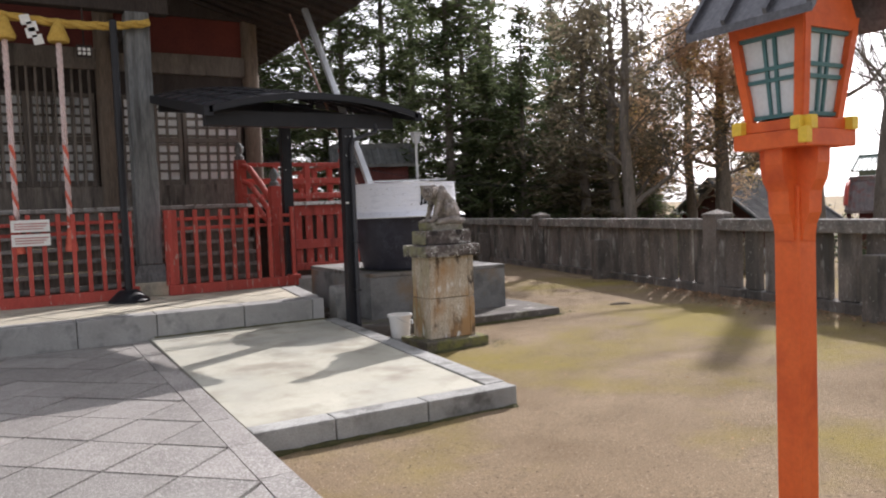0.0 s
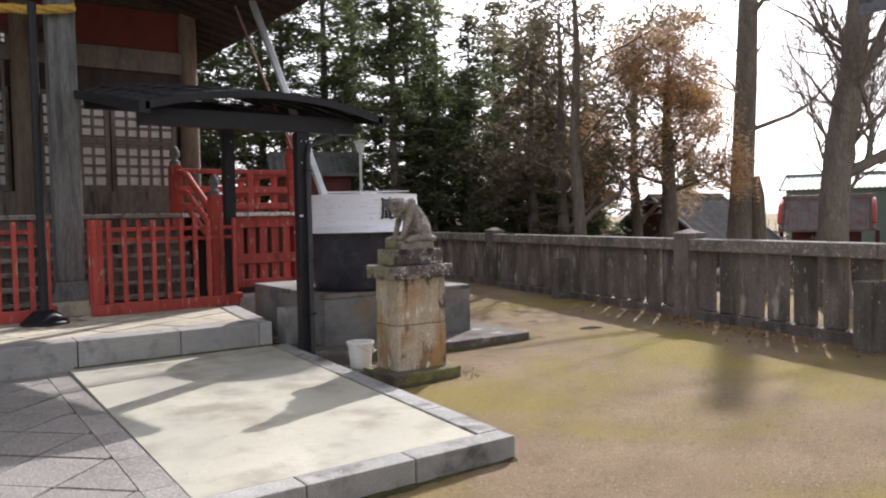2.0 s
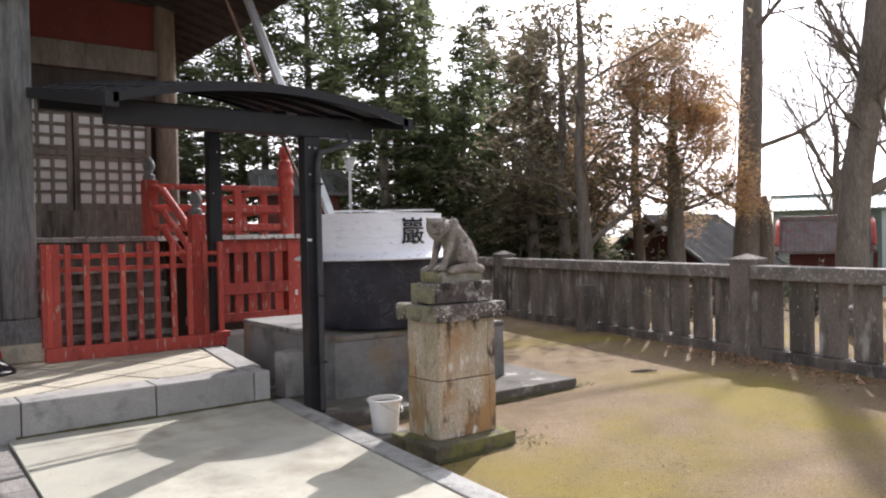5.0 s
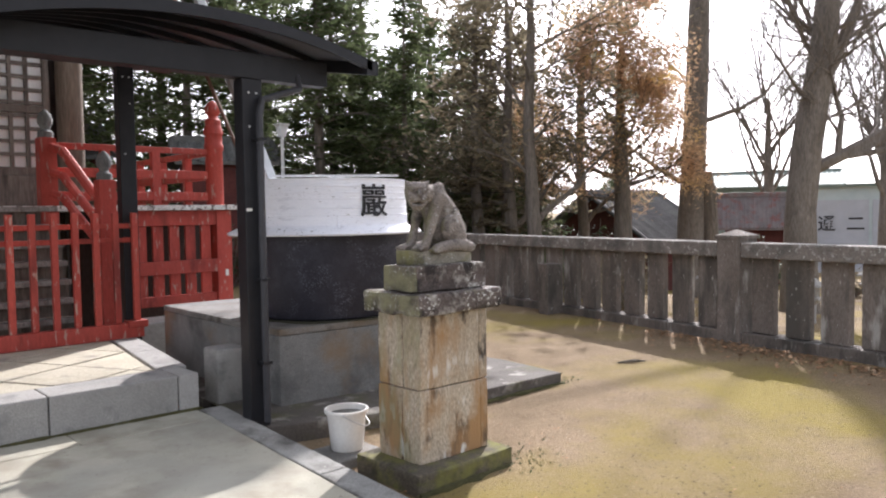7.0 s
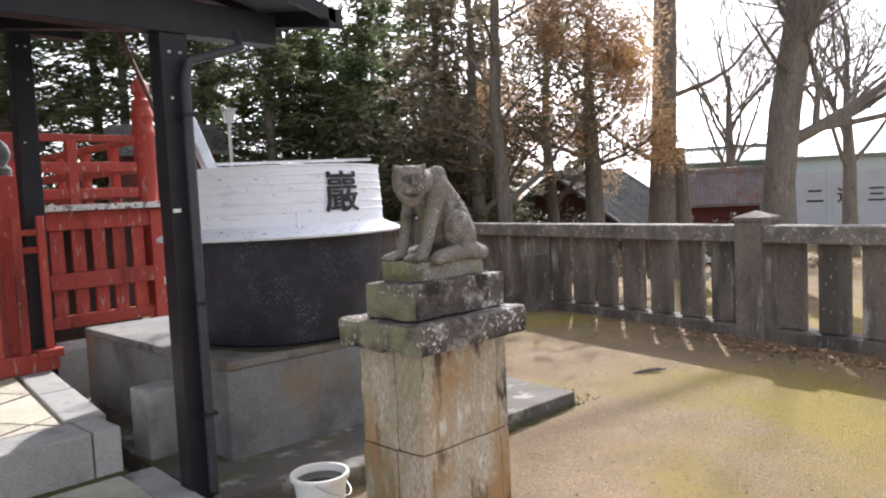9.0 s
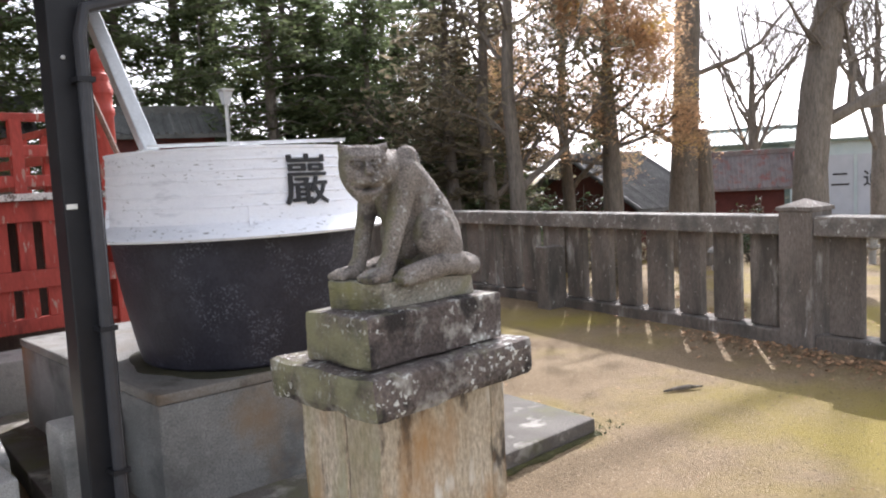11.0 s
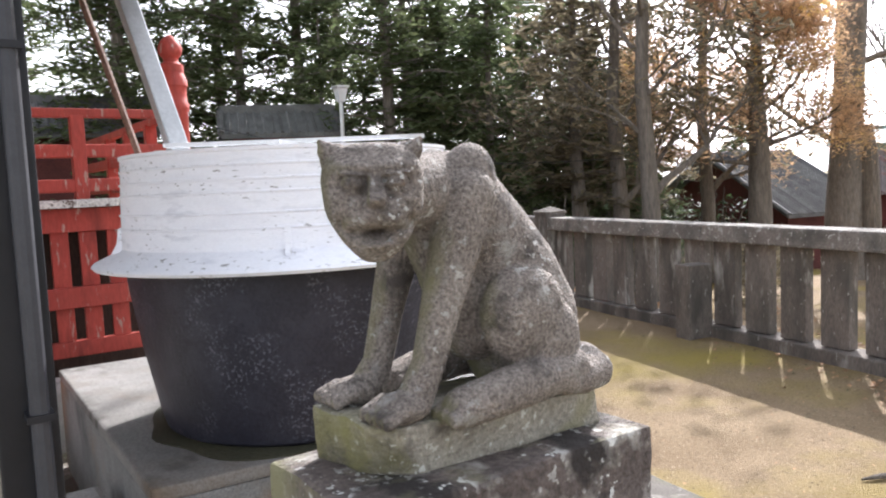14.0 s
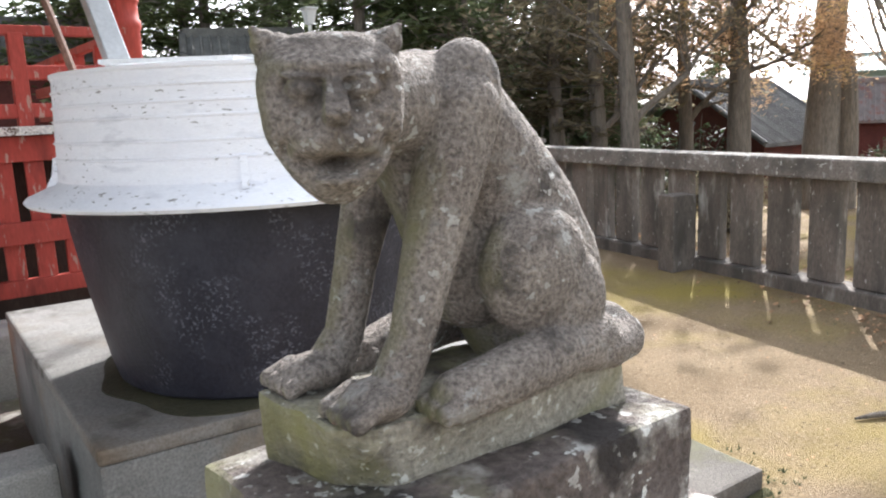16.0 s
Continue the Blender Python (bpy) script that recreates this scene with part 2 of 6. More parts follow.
M_COPPER = surf("dark_sheet_metal", (0.085, 0.085, 0.095), (0.12, 0.12, 0.13), 4, 0.35, 0.08, 60, metal=0.3)
M_TILE = surf("grey_roof_tile", (0.085, 0.084, 0.084), (0.15, 0.148, 0.146), 3, 0.8, 0.3, 60, rnd=0.15, island=0.2)
M_RUSTROOF = surf("weathered_pink_grey_roofing", (0.12, 0.105, 0.10), (0.22, 0.185, 0.175), 1.6, 0.6, 0.3, 40, c3=(0.20, 0.07, 0.055), s3=2.5, t3=0.6)
M_SHEDTILE = surf("mossy_old_tile", (0.075, 0.077, 0.072), (0.135, 0.135, 0.128), 3, 0.8, 0.4, 50, rnd=0.15, island=0.25, spec=0.3)
M_BARK = surf("rough_bark", (0.115, 0.098, 0.08), (0.19, 0.165, 0.14), 5, 0.95, 0.9, 26, stretch=0.2, bdist=0.04)
M_BARK2 = surf("grey_bark", (0.135, 0.118, 0.10), (0.22, 0.195, 0.17), 4, 0.95, 0.9, 26, stretch=0.25, bdist=0.04)
M_LEAF = surf("conifer_needles", (0.075, 0.105, 0.048), (0.160, 0.185, 0.090), 0.5, 0.8, 0.0, 30, island=0.35, spec=0.15, trans=0.48)
M_LEAF2 = surf("brownish_needles", (0.150, 0.130, 0.088), (0.24, 0.205, 0.135), 0.8, 0.7, 0.0, 30, island=0.4, spec=0.2, trans=0.55)
M_AUTUMN = surf("autumn_leaves", (0.50, 0.32, 0.19), (0.62, 0.46, 0.28), 0.9, 0.7, 0.0, 30, island=0.35, spec=0.2, trans=0.6, c3=(0.72, 0.52, 0.12), s3=0.9, t3=0.62, w3=0.05)
M_SHRUB = surf("evergreen_shrub_leaves", (0.03, 0.05, 0.02), (0.06, 0.085, 0.035), 1.2, 0.55, 0.0, 30, island=0.5, spec=0.4, trans=0.35)
M_STRAW = surf("yellow_straw_rope", (0.50, 0.31, 0.055), (0.60, 0.40, 0.09), 10, 0.8, 0.5, 80)
M_WHITE = surf("white_plastic", (0.72, 0.71, 0.67), (0.78, 0.77, 0.73), 6, 0.45, 0.05, 80, grain=0.07)
M_CLOTHRED = surf("red_white_cord", (0.60, 0.45, 0.42), (0.68, 0.56, 0.53), 6, 0.85, 0.3, 80)
M_TASSEL = surf("orange_red_tassel", (0.60, 0.11, 0.07), (0.70, 0.17, 0.11), 14, 0.85, 0.4, 80)
M_WALLBLUE = surf("pale_blue_siding", (0.42, 0.50, 0.52), (0.50, 0.57, 0.58), 1, 0.6, 0.05, 30, grain=0.07)
M_WALLWHITE = surf("off_white_siding", (0.40, 0.42, 0.47), (0.47, 0.49, 0.54), 1, 0.6, 0.05, 30, grain=0.07)
M_GREENROOF = surf("green_grey_roofing", (0.16, 0.21, 0.19), (0.22, 0.27, 0.24), 1, 0.6, 0.1, 30)
M_DARKRED = surf("dark_red_boards", (0.075, 0.020, 0.017), (0.115, 0.032, 0.026), 2, 0.8, 0.2, 30)
M_METAL = surf("galvanised_metal", (0.48, 0.49, 0.49), (0.58, 0.59, 0.59), 6, 0.4, 0.05, 60, metal=0.6, grain=0.07)
M_RUST = surf("brown_rusty_pole", (0.16, 0.085, 0.06), (0.23, 0.13, 0.095), 8, 0.75, 0.2, 60)
M_DRYLEAF = surf("fallen_leaves", (0.22, 0.12, 0.06), (0.36, 0.22, 0.12), 10, 0.85, 0.0, 60, island=0.5)
M_WATER = surf("dark_water", (0.02, 0.02, 0.018), (0.03, 0.03, 0.025), 5, 0.05, 0.0, 60)


# ---- mesh helpers ----
def box(bm, x0, x1, y0, y1, z0, z1, bev=0.0, m=None):
    co = [(x, y, z) for z in (z0, z1) for y in (y0, y1) for x in (x0, x1)]
    v = [bm.verts.new(m @ Vector(c) if m else c) for c in co]
    f = [bm.faces.new([v[i] for i in q]) for q in ((0, 2, 3, 1), (4, 5, 7, 6), (0, 1, 5, 4), (2, 6, 7, 3), (0, 4, 6, 2), (1, 3, 7, 5))]
    if bev:
        edges = list({e for q in f for e in q.edges})
        bmesh.ops.bevel(bm, geom=edges, offset=bev, segments=2, profile=0.6, affect='EDGES')
    return v


def prism(bm, pts, z0, z1, bev=0.0):
    """An upright block on a plan outline (counter-clockwise); z1 may be a list of corner heights."""
    n = len(pts)
    tops = z1 if isinstance(z1, (list, tuple)) else [z1] * n
    lo = [bm.verts.new((x, y, z0)) for x, y in pts]
    hi = [bm.verts.new((x, y, t)) for (x, y), t in zip(pts, tops)]
    f = [bm.faces.new(lo[::-1]), bm.faces.new(hi)]
    for i in range(n):
        j = (i + 1) % n
        f.append(bm.faces.new((lo[i], lo[j], hi[j], hi[i])))
    if bev:
        bmesh.ops.bevel(bm, geom=list({e for q in f for e in q.edges}), offset=bev, segments=2, profile=0.6, affect='EDGES')


def lathe(bm, profile, cx, cy, n=48, cap0=True, cap1=True):
    rings = []
    for r, z in profile:
        rings.append([bm.verts.new((cx + r * math.cos(2 * math.pi * i / n), cy + r * math.sin(2 * math.pi * i / n), z)) for i in range(n)])
    for a, b in zip(rings, rings[1:]):
        for i in range(n):
            j = (i + 1) % n
            bm.faces.new((a[i], a[j], b[j], b[i]))
    if cap0:
        bm.faces.new(rings[0][::-1])
    if cap1:
        bm.faces.new(rings[-1])


def tube(bm, pts, radii, n=8, caps=True):
    rings = []
    pts = [Vector(p) for p in pts]
    for i, p in enumerate(pts):
        d = (pts[min(i + 1, len(pts) - 1)] - pts[max(i - 1, 0)]).normalized()
        side = d.orthogonal().normalized() if i == 0 else (last - d * last.dot(d)).normalized()
        last = side
        up = d.cross(side)
        r = radii[i] if isinstance(radii, (list, tuple)) else radii
        rings.append([bm.verts.new(p + side * (r * math.cos(2 * math.pi * k / n)) + up * (r * math.sin(2 * math.pi * k / n))) for k in range(n)])
    for a, b in zip(rings, rings[1:]):
        for k in range(n):
            j = (k + 1) % n
            bm.faces.new((a[k], a[j], b[j], b[k]))
    if caps:
        bm.faces.new(rings[0][::-1])
        bm.faces.new(rings[-1])


def to_mesh(name, bm, material, smooth=False):
    bmesh.ops.recalc_face_normals(bm, faces=bm.faces[:])
    me = bpy.data.meshes.new(name)
    bm.to_mesh(me)
    bm.free()
    me.materials.append(material)
    if smooth:
        for p in me.polygons:
            p.use_smooth = True
        me.set_sharp_from_angle(angle=radians(34))
    return me


def part(name, bm, material, parent=None, label="", smooth=False):
    """One bmesh as one mesh object, under a thing or a part (coordinates of the world)."""
    ob = new(name, bm if isinstance(bm, bpy.types.Mesh) else to_mesh(name, bm, material, smooth))
    if parent:
        ob.parent = parent
        m = parent.matrix_basis
        if parent.parent:
            m = parent.parent.matrix_basis @ parent.matrix_parent_inverse @ m
        ob.matrix_parent_inverse = m.inverted()
    return tagged(ob, label) if label else ob


def thing(name, label, category, at=(0, 0, 0), group="", kind=""):
    ob = new(name)
    ob.empty_display_size = 0.1
    ob.matrix_basis = Matrix.Translation(at)
    return tagged(ob, label, category, group, kind)


def bmnew():
    return bmesh.new()


def block(name, dims, material, parent, bev=0.0, label="", m=None):
    bm = bmnew()
    box(bm, *dims, bev=bev, m=m)
    return part(name, bm, material, parent, label)


def structure(name, bm, material, label, category, smooth=False):
    return tagged(part(name, bm, material, None, "", smooth), label, category, kind="structure")


# ---- ground ----
FENCE_AT, FENCE_TURN = Vector((5.68, 0.80)), radians(12.0)
FENCE_DIR = Vector((math.sin(FENCE_TURN), math.cos(FENCE_TURN)))
FENCE_OUT = Vector((FENCE_DIR.y, -FENCE_DIR.x))


def ground_z(x, y):
    """The court rises a little to the fence; behind it the land drops to a lower level."""
    off = (Vector((x, y)) - FENCE_AT).dot(FENCE_OUT)
    z = 0.016 * min(max(x, 0.0), 6.0)
    if off > 0.15:
        s = min((off - 0.15) / 5.0, 1.0)
        z -= 1.25 * s * s * (3 - 2 * s)
        if off > 10:
            z -= min((off - 10) * 0.05, 1.2)
    if y > 9:
        z -= min((y - 9) * 0.05, 1.0)
    return z


def build_ground():
    def ticks(lo, hi, fine_lo, fine_hi, fine):
        out, v = [], fine_lo
        while v <= fine_hi:
            out.append(v)
            v += fine
        step, v = fine, fine_lo
        while v > lo:
            step *= 1.35
            v -= step
            out.insert(0, v)
        step, v = fine, fine_hi
        while v < hi:
            step *= 1.35
            v += step
            out.append(v)
        return out
    xs, ys = ticks(-900, 900, -5, 14, 0.22), ticks(-900, 900, -8, 14, 0.22)
    verts = []
    for y in ys:
        for x in xs:
            z = ground_z(x, y)
            if abs(x) < 20 and abs(y) < 20:
                z += 0.018 * noise.noise((x * 0.7, y * 0.7, 0)) + 0.008 * noise.noise((x * 2.6, y * 2.6, 3))
            verts.append((x, y, z - 0.004))
    w = len(xs)
    faces = [(j * w + i, j * w + i + 1, (j + 1) * w + i + 1, (j + 1) * w + i) for j in range(len(ys) - 1) for i in range(w - 1)]
    me = bpy.data.meshes.new("ground")
    me.from_pydata(verts, [], faces)
    me.materials.append(M_DIRT)
    for p in me.polygons:
        p.use_smooth = True
    tagged(new("ground", me), "trodden brown dirt court with patches of yellow moss", "ground", kind="structure")


build_ground()


# ---- concrete apron and its kerb ----
SLAB_FL, SLAB_FR, SLAB_BR, SLAB_BL = (-2.75, -2.50), (-0.62, -2.50), (-0.30, 2.02), (-2.66, 2.06)
KW = 0.19


def lerp(a, b, t):
    return a[0] + (b[0] - a[0]) * t, a[1] + (b[1] - a[1]) * t


bm = bmnew()
prism(bm, [(SLAB_FL[0] + 0.01, SLAB_FL[1] + KW + 0.006), (SLAB_FR[0] - KW - 0.006, SLAB_FR[1] + KW + 0.006), (SLAB_BR[0] - KW - 0.02, 1.72), (SLAB_BL[0] + 0.004, 1.72)],
      -0.05, [0.162, 0.162, 0.194, 0.194])
apron = structure("pavement", bm, M_SLAB, "pale smooth concrete apron beside the paved path", "pavement")
cuts = [0.0, 0.275, 0.62, 1.0]
for a, b in zip(cuts, cuts[1:]):
    p, q = lerp(SLAB_FL, SLAB_FR, a), lerp(SLAB_FL, SLAB_FR, b)
    bm = bmnew()
    prism(bm, [(p[0] + 0.004, p[1]), (q[0] - 0.004, q[1]), (q[0] - 0.004, q[1] + KW - 0.004), (p[0] + 0.004, p[1] + KW - 0.004)], -0.06, 0.168, 0.012)
    part("kerb_stone", bm, M_KERB, apron)
cuts = [KW / 4.5, 0.21, 0.40, 0.59, 0.78, 1.0]
for a, b in zip(cuts, cuts[1:]):
    p, q = lerp(SLAB_FR, SLAB_BR, a), lerp(SLAB_FR, SLAB_BR, b)
    bm = bmnew()
    za, zb = 0.168 + 0.034 * a, 0.168 + 0.034 * b
    prism(bm, [(p[0] - KW + 0.004, p[1] + 0.004), (p[0], p[1] + 0.004), (q[0], q[1] - 0.004), (q[0] - KW + 0.004, q[1] - 0.004)], -0.06, [za, za, zb, zb], 0.012)
    part("kerb_stone", bm, M_KERB, apron)

for a, b in ((SLAB_BL[0], -1.42), (-1.42, -0.33)):
    bm = bmnew()
    prism(bm, [(a + 0.004, 1.728), (b - 0.004 - (0.16 if b > -1 else 0), 1.728), (b - 0.004 - (0.16 if b > -1 else 0), 2.055), (a + 0.004, 2.055)], -0.05, 0.196, 0.006)
    part("strip_stone", bm, M_SLAB, apron)

# ---- paved path of diagonal granite tiles ----
bm = bmnew()
prism(bm, [(-9.5, -9.5), (-2.90, -9.5), (-2.757, -2.50), (-2.665, 2.06), (-9.5, 2.06)], -0.10, 0.150)
path = structure("path", bm, M_JOINT, "grey granite paved path laid on the diagonal", "path")

# ---- raised stone plinth in front of the shrine ----
PZ = 0.475
PFR, PBR = (-0.455, 2.06), (-0.06, 4.62)
bm = bmnew()
prism(bm, [(-9.5, 2.40), (-0.70, 2.40), (PBR[0] - 0.30, PBR[1]), (PBR[0] - 0.2, 8.0), (-9.5, 8.0)], -0.1, PZ - 0.012)
plinth = structure("plinth", bm, M_JOINT, "raised plinth paved with buff flagstones and edged in grey stone", "plinth")
xs = [-9.5, -8.2, -6.9, -5.6, -4.35, -3.42, -2.56, -1.52, -0.62, -0.455]
for a, b in zip(xs, xs[1:]):
    bm = bmnew()
    prism(bm, [(a + 0.004, 2.06), (b - 0.004, 2.06), (b - 0.004, 2.40), (a + 0.004, 2.40)], -0.05, PZ, 0.014)
    part("edge_stone", bm, M_PLINTH, plinth)
for a, b in ((0.13, 0.5), (0.5, 1.0)):
    p, q = lerp(PFR, PBR, a), lerp(PFR, PBR, b)
    bm = bmnew()
    prism(bm, [(p[0] - 0.24, p[1] + 0.01), (p[0], p[1] + 0.01), (q[0], q[1] - 0.005), (q[0] - 0.24, q[1] - 0.005)], -0.05, PZ, 0.014)
    part("edge_stone", bm, M_PLINTH, plinth)
# the outer corner stone of the terrace continues behind, under the veranda
bm = bmnew()
prism(bm, [(-0.06, 4.66), (2.3, 4.66), (2.3, 5.15), (-0.06, 5.15)], -0.05, 0.53, 0.02)
part("edge_stone", bm, M_PLINTH, plinth)


def moss_strip(name, label, a, b, z, width, seed):
    """A low uneven cushion of moss along a joint, from a to b."""
    rnd = random.Random(seed)
    n = max(6, int(math.dist(a, b) / 0.03))
    d = Vector((b[0] - a[0], b[1] - a[1])).normalized()
    out = Vector((d.y, -d.x))
    bm = bmnew()
    rows = []
    for i in range(n + 1):
        p = Vector(lerp(a, b, i / n))
        w = width * max(0.12, 0.55 + 0.9 * noise.noise((i * 0.17, seed, 0)) + rnd.uniform(-0.12, 0.12))
        h = 0.012 + 0.014 * w / width
        rows.append([bm.verts.new((*(p + out * u * w), z + k * h)) for u, k in ((0.0, -0.3), (0.0, 1.0), (0.5, 0.75), (0.85, 0.35), (1.0, -0.3))])
    for r, q in zip(rows, rows[1:]):
        for i in range(4):
            bm.faces.new((r[i], q[i], q[i + 1], r[i + 1]))
    tagged(part(name, bm, M_GREENMOSS, None, "", True), label, "moss", kind="stuff")


def clip_poly(poly, a, b):
    """The part of a plan outline on the left of the line from a to b."""
    out = []
    for i, p in enumerate(poly):
        q = poly[(i + 1) % len(poly)]
        sp = (b[0] - a[0]) * (p[1] - a[1]) - (b[1] - a[1]) * (p[0] - a[0])
        sq = (b[0] - a[0]) * (q[1] - a[1]) - (b[1] - a[1]) * (q[0] - a[0])
        if sp >= 0:
            out.append(p)
        if (sp >= 0) != (sq >= 0):
            t = sp / (sp - sq)
            out.append((p[0] + (q[0] - p[0]) * t, p[1] + (q[1] - p[1]) * t))
    return out


def area(poly):
    return 0.5 * sum(p[0] * q[1] - q[0] * p[1] for p, q in zip(poly, poly[1:] + poly[:1]))


def tile_field(parent, name, outline, size, turn, origin, z0, z1, gap, material, near):
    """Square tiles laid at an angle and trimmed to an outline; those near the walk are parts, the rest one mesh."""
    c, s = math.cos(turn), math.sin(turn)
    rest = bmnew()
    for i in range(-40, 41):
        for j in range(-40, 41):
            h = size / 2 - gap
            cx, cy = origin[0] + (i * c - j * s) * size, origin[1] + (i * s + j * c) * size
            poly = [(cx + (u * c - v * s) * h, cy + (u * s + v * c) * h) for u, v in ((-1, -1), (1, -1), (1, 1), (-1, 1))]
            for a, b in zip(outline, outline[1:] + outline[:1]):
                poly = clip_poly(poly, a, b)
                if len(poly) < 3:
                    break
            if len(poly) < 3 or area(poly) < 0.003:
                continue
            z = z1 + random.uniform(-0.003, 0.003)
            if near(cx, cy):
                bm = bmnew()
                prism(bm, poly, z0, z)
                part(name, bm, material, parent)
            else:
                prism(rest, poly, z0, z)
    if rest.verts:
        tagged(part(name, rest, material, parent), kind="stuff")
    else:
        rest.free()


# ---- stone fence ----
def fence_point(s, off, z):
    p = FENCE_AT + FENCE_DIR * s + FENCE_OUT * off
    return Vector((p.x, p.y, z))


FENCE_M = Matrix.Translation((FENCE_AT.x, FENCE_AT.y, 0)) @ Matrix.Rotation(-FENCE_TURN, 4, 'Z')   # local y along the fence, x outward
fence = thing("stone_fence", "weathered grey stone fence of upright slabs under a heavy rail", "fence", (FENCE_AT.x, FENCE_AT.y, 0.09), kind="structure")
fence.name = "wall_fence"
POSTS = [-12.8, -6.4, 0.0, 6.4, 12.8]
for s in POSTS:
    bm = bmnew()
    box(bm, -0.16, 0.16, s - 0.16, s + 0.16, 0.0, 1.31, 0.012, FENCE_M)
    v = [bm.verts.new(FENCE_M @ Vector(c)) for c in ((-0.175, s - 0.175, 1.31), (0.175, s - 0.175, 1.31), (0.175, s + 0.175, 1.31), (-0.175, s + 0.175, 1.31))]
    v2 = [bm.verts.new(FENCE_M @ Vector(c)) for c in ((-0.175, s - 0.175, 1.345), (0.175, s - 0.175, 1.345), (0.175, s + 0.175, 1.345), (-0.175, s + 0.175, 1.345))]
    top = bm.verts.new(FENCE_M @ Vector((0, s, 1.415)))
    bm.faces.new(v[::-1])
    for i in range(4):
        bm.faces.new((v[i], v[(i + 1) % 4], v2[(i + 1) % 4], v2[i]))
        bm.faces.new((v2[i], v2[(i + 1) % 4], top))
    part("post", bm, M_FENCE, fence, "square stone post with a low pyramid top")
for a, b in zip(POSTS, POSTS[1:]):
    for p, q in ((a + 0.16, (a + b) / 2), ((a + b) / 2, b - 0.16)):
        block("rail", (-0.15, 0.15, p + 0.004, q - 0.004, 1.09, 1.265), M_RAIL, fence, 0.02, m=FENCE_M)
        block("sill_stone", (-0.13, 0.16, p + 0.004, q - 0.004, -0.12, 0.215), M_FENCE, fence, 0.02, m=FENCE_M)
    mid = (a + b) / 2
    block("buttress", (-0.40, -0.10, mid - 0.11, mid + 0.11, 0.0, 0.86), M_FENCE, fence, 0.015, m=FENCE_M)
    n = 14
    pitch = (b - a - 0.34) / n
    for k in range(n):
        c = a + 0.17 + pitch * (k + 0.5)
        w = pitch / 2 - random.uniform(0.062, 0.080)
        lean = random.uniform(-0.008, 0.008)
        d = random.uniform(0.045, 0.058)
        bm = bmnew()
        box(bm, -d + lean, d + lean, c - w, c + w, 0.222, 1.088, 0.012, FENCE_M)
        part("slab", bm, M_FENCE, fence)

# ---- fire pit base under the cauldron ----
bm = bmnew()
prism(bm, [(0.13, 1.86), (2.22, 1.72), (2.35, 4.20), (0.20, 4.28)], -0.02, 0.698, 0.012)
pit = thing("fire_pit", "square grey cement-rendered hearth under the cauldron", "hearth", (1.2, 2.8, 0))
part("body", bm, M_PIT, pit)
bm = bmnew()
prism(bm, [(0.126, 1.856), (2.224, 1.716), (2.354, 4.204), (0.196, 4.284)], 0.699, 0.755, 0.014)
part("top_slab", bm, M_PITTOP, pit, "rust-stained cement top")
for d in ((0.66, 0.675, 0.28, 0.46), (1.02, 1.035, 0.24, 0.48), (0.76, 1.0, 0.475, 0.49)):
    block("hatch_joint", (d[0], d[1], 1.822, 1.86, d[2], d[3]), M_KERB, pit, 0.0, "pale mortar line of a sealed hatch", Matrix.Translation((0, 0.02, 0)))
bm = bmnew()
prism(bm, [(0.62, 1.13), (2.68, 1.05), (2.76, 1.85), (2.60, 4.60), (0.0, 4.62), (-0.24, 2.08), (-0.24, 1.42)], -0.08, 0.135, 0.018)
structure("platform", bm, M_PLATFORM, "low dark concrete platform around the hearth", "platform")
bm = bmnew()
prism(bm, [(-0.19, 2.30), (0.08, 2.30), (0.08, 2.56), (-0.19, 2.56)], -0.02, 0.58, 0.03)
tagged(part("stone_bollard", bm, M_PLINTH), "short squared grey stone beside the hearth", "stone block")
# ---- cauldron ----
PX, PY = 1.0, 2.46
pot = thing("cauldron", "huge iron cauldron painted white above a black body", "cauldron", (PX, PY, 0.755))
bm = bmnew()
lathe(bm, [(0.45, 0.752), (0.60, 0.756), (0.625, 0.775), (0.645, 0.85), (0.70, 1.13), (0.738, 1.38), (0.752, 1.50)], PX, PY, 72, True, False)
part("body", bm, M_POTDARK, pot, "blackened iron lower body with grey mottling", True)
bm = bmnew()
lathe(bm, [(0.70, 1.490), (0.875, 1.492), (0.885, 1.505), (0.875, 1.517), (0.765, 1.565), (0.752, 1.58)], PX, PY, 96, False, False)
part("flange", bm, M_POTWHITE, pot, "wide white-painted flange", True)
bm = bmnew()
prof = [(0.755, 1.575)]
for z in (1.66, 1.72, 1.80, 1.85, 1.905):
    r = 0.757 - (z - 1.58) * 0.05
    prof += [(r, z - 0.006), (r + 0.006, z - 0.003), (r + 0.006, z + 0.003), (r - 0.001, z + 0.006)]
prof += [(0.738, 1.955), (0.745, 1.960), (0.745, 1.972), (0.72, 1.972), (0.71, 1.93)]
lathe(bm, prof, PX, PY, 96, False, False)
part("collar", bm, M_POTWHITE, pot, "white-painted ribbed collar", True)
bm = bmnew()
lathe(bm, [(0.02, 1.90), (0.715, 1.90), (0.715, 1.915), (0.02, 1.915)], PX, PY, 64, True, True)
part("cover", bm, M_POTWHITE, pot, "flat pale cover")
for k, (a, lo, hi) in enumerate(((95, -0.70, 0.2), (130, -0.55, 0.6), (60, -0.5, 0.5))):
    m = Matrix.Translation((PX, PY, 1.985 + 0.012 * k)) @ Matrix.Rotation(radians(a), 4, 'Z')
    block("cover_strip", (-0.03 - 0.2 * k, 0.03 - 0.2 * k, -0.62 if k else -0.66, 0.62 - 0.08 * k, -0.012, 0.004), M_METAL, pot, m=m)
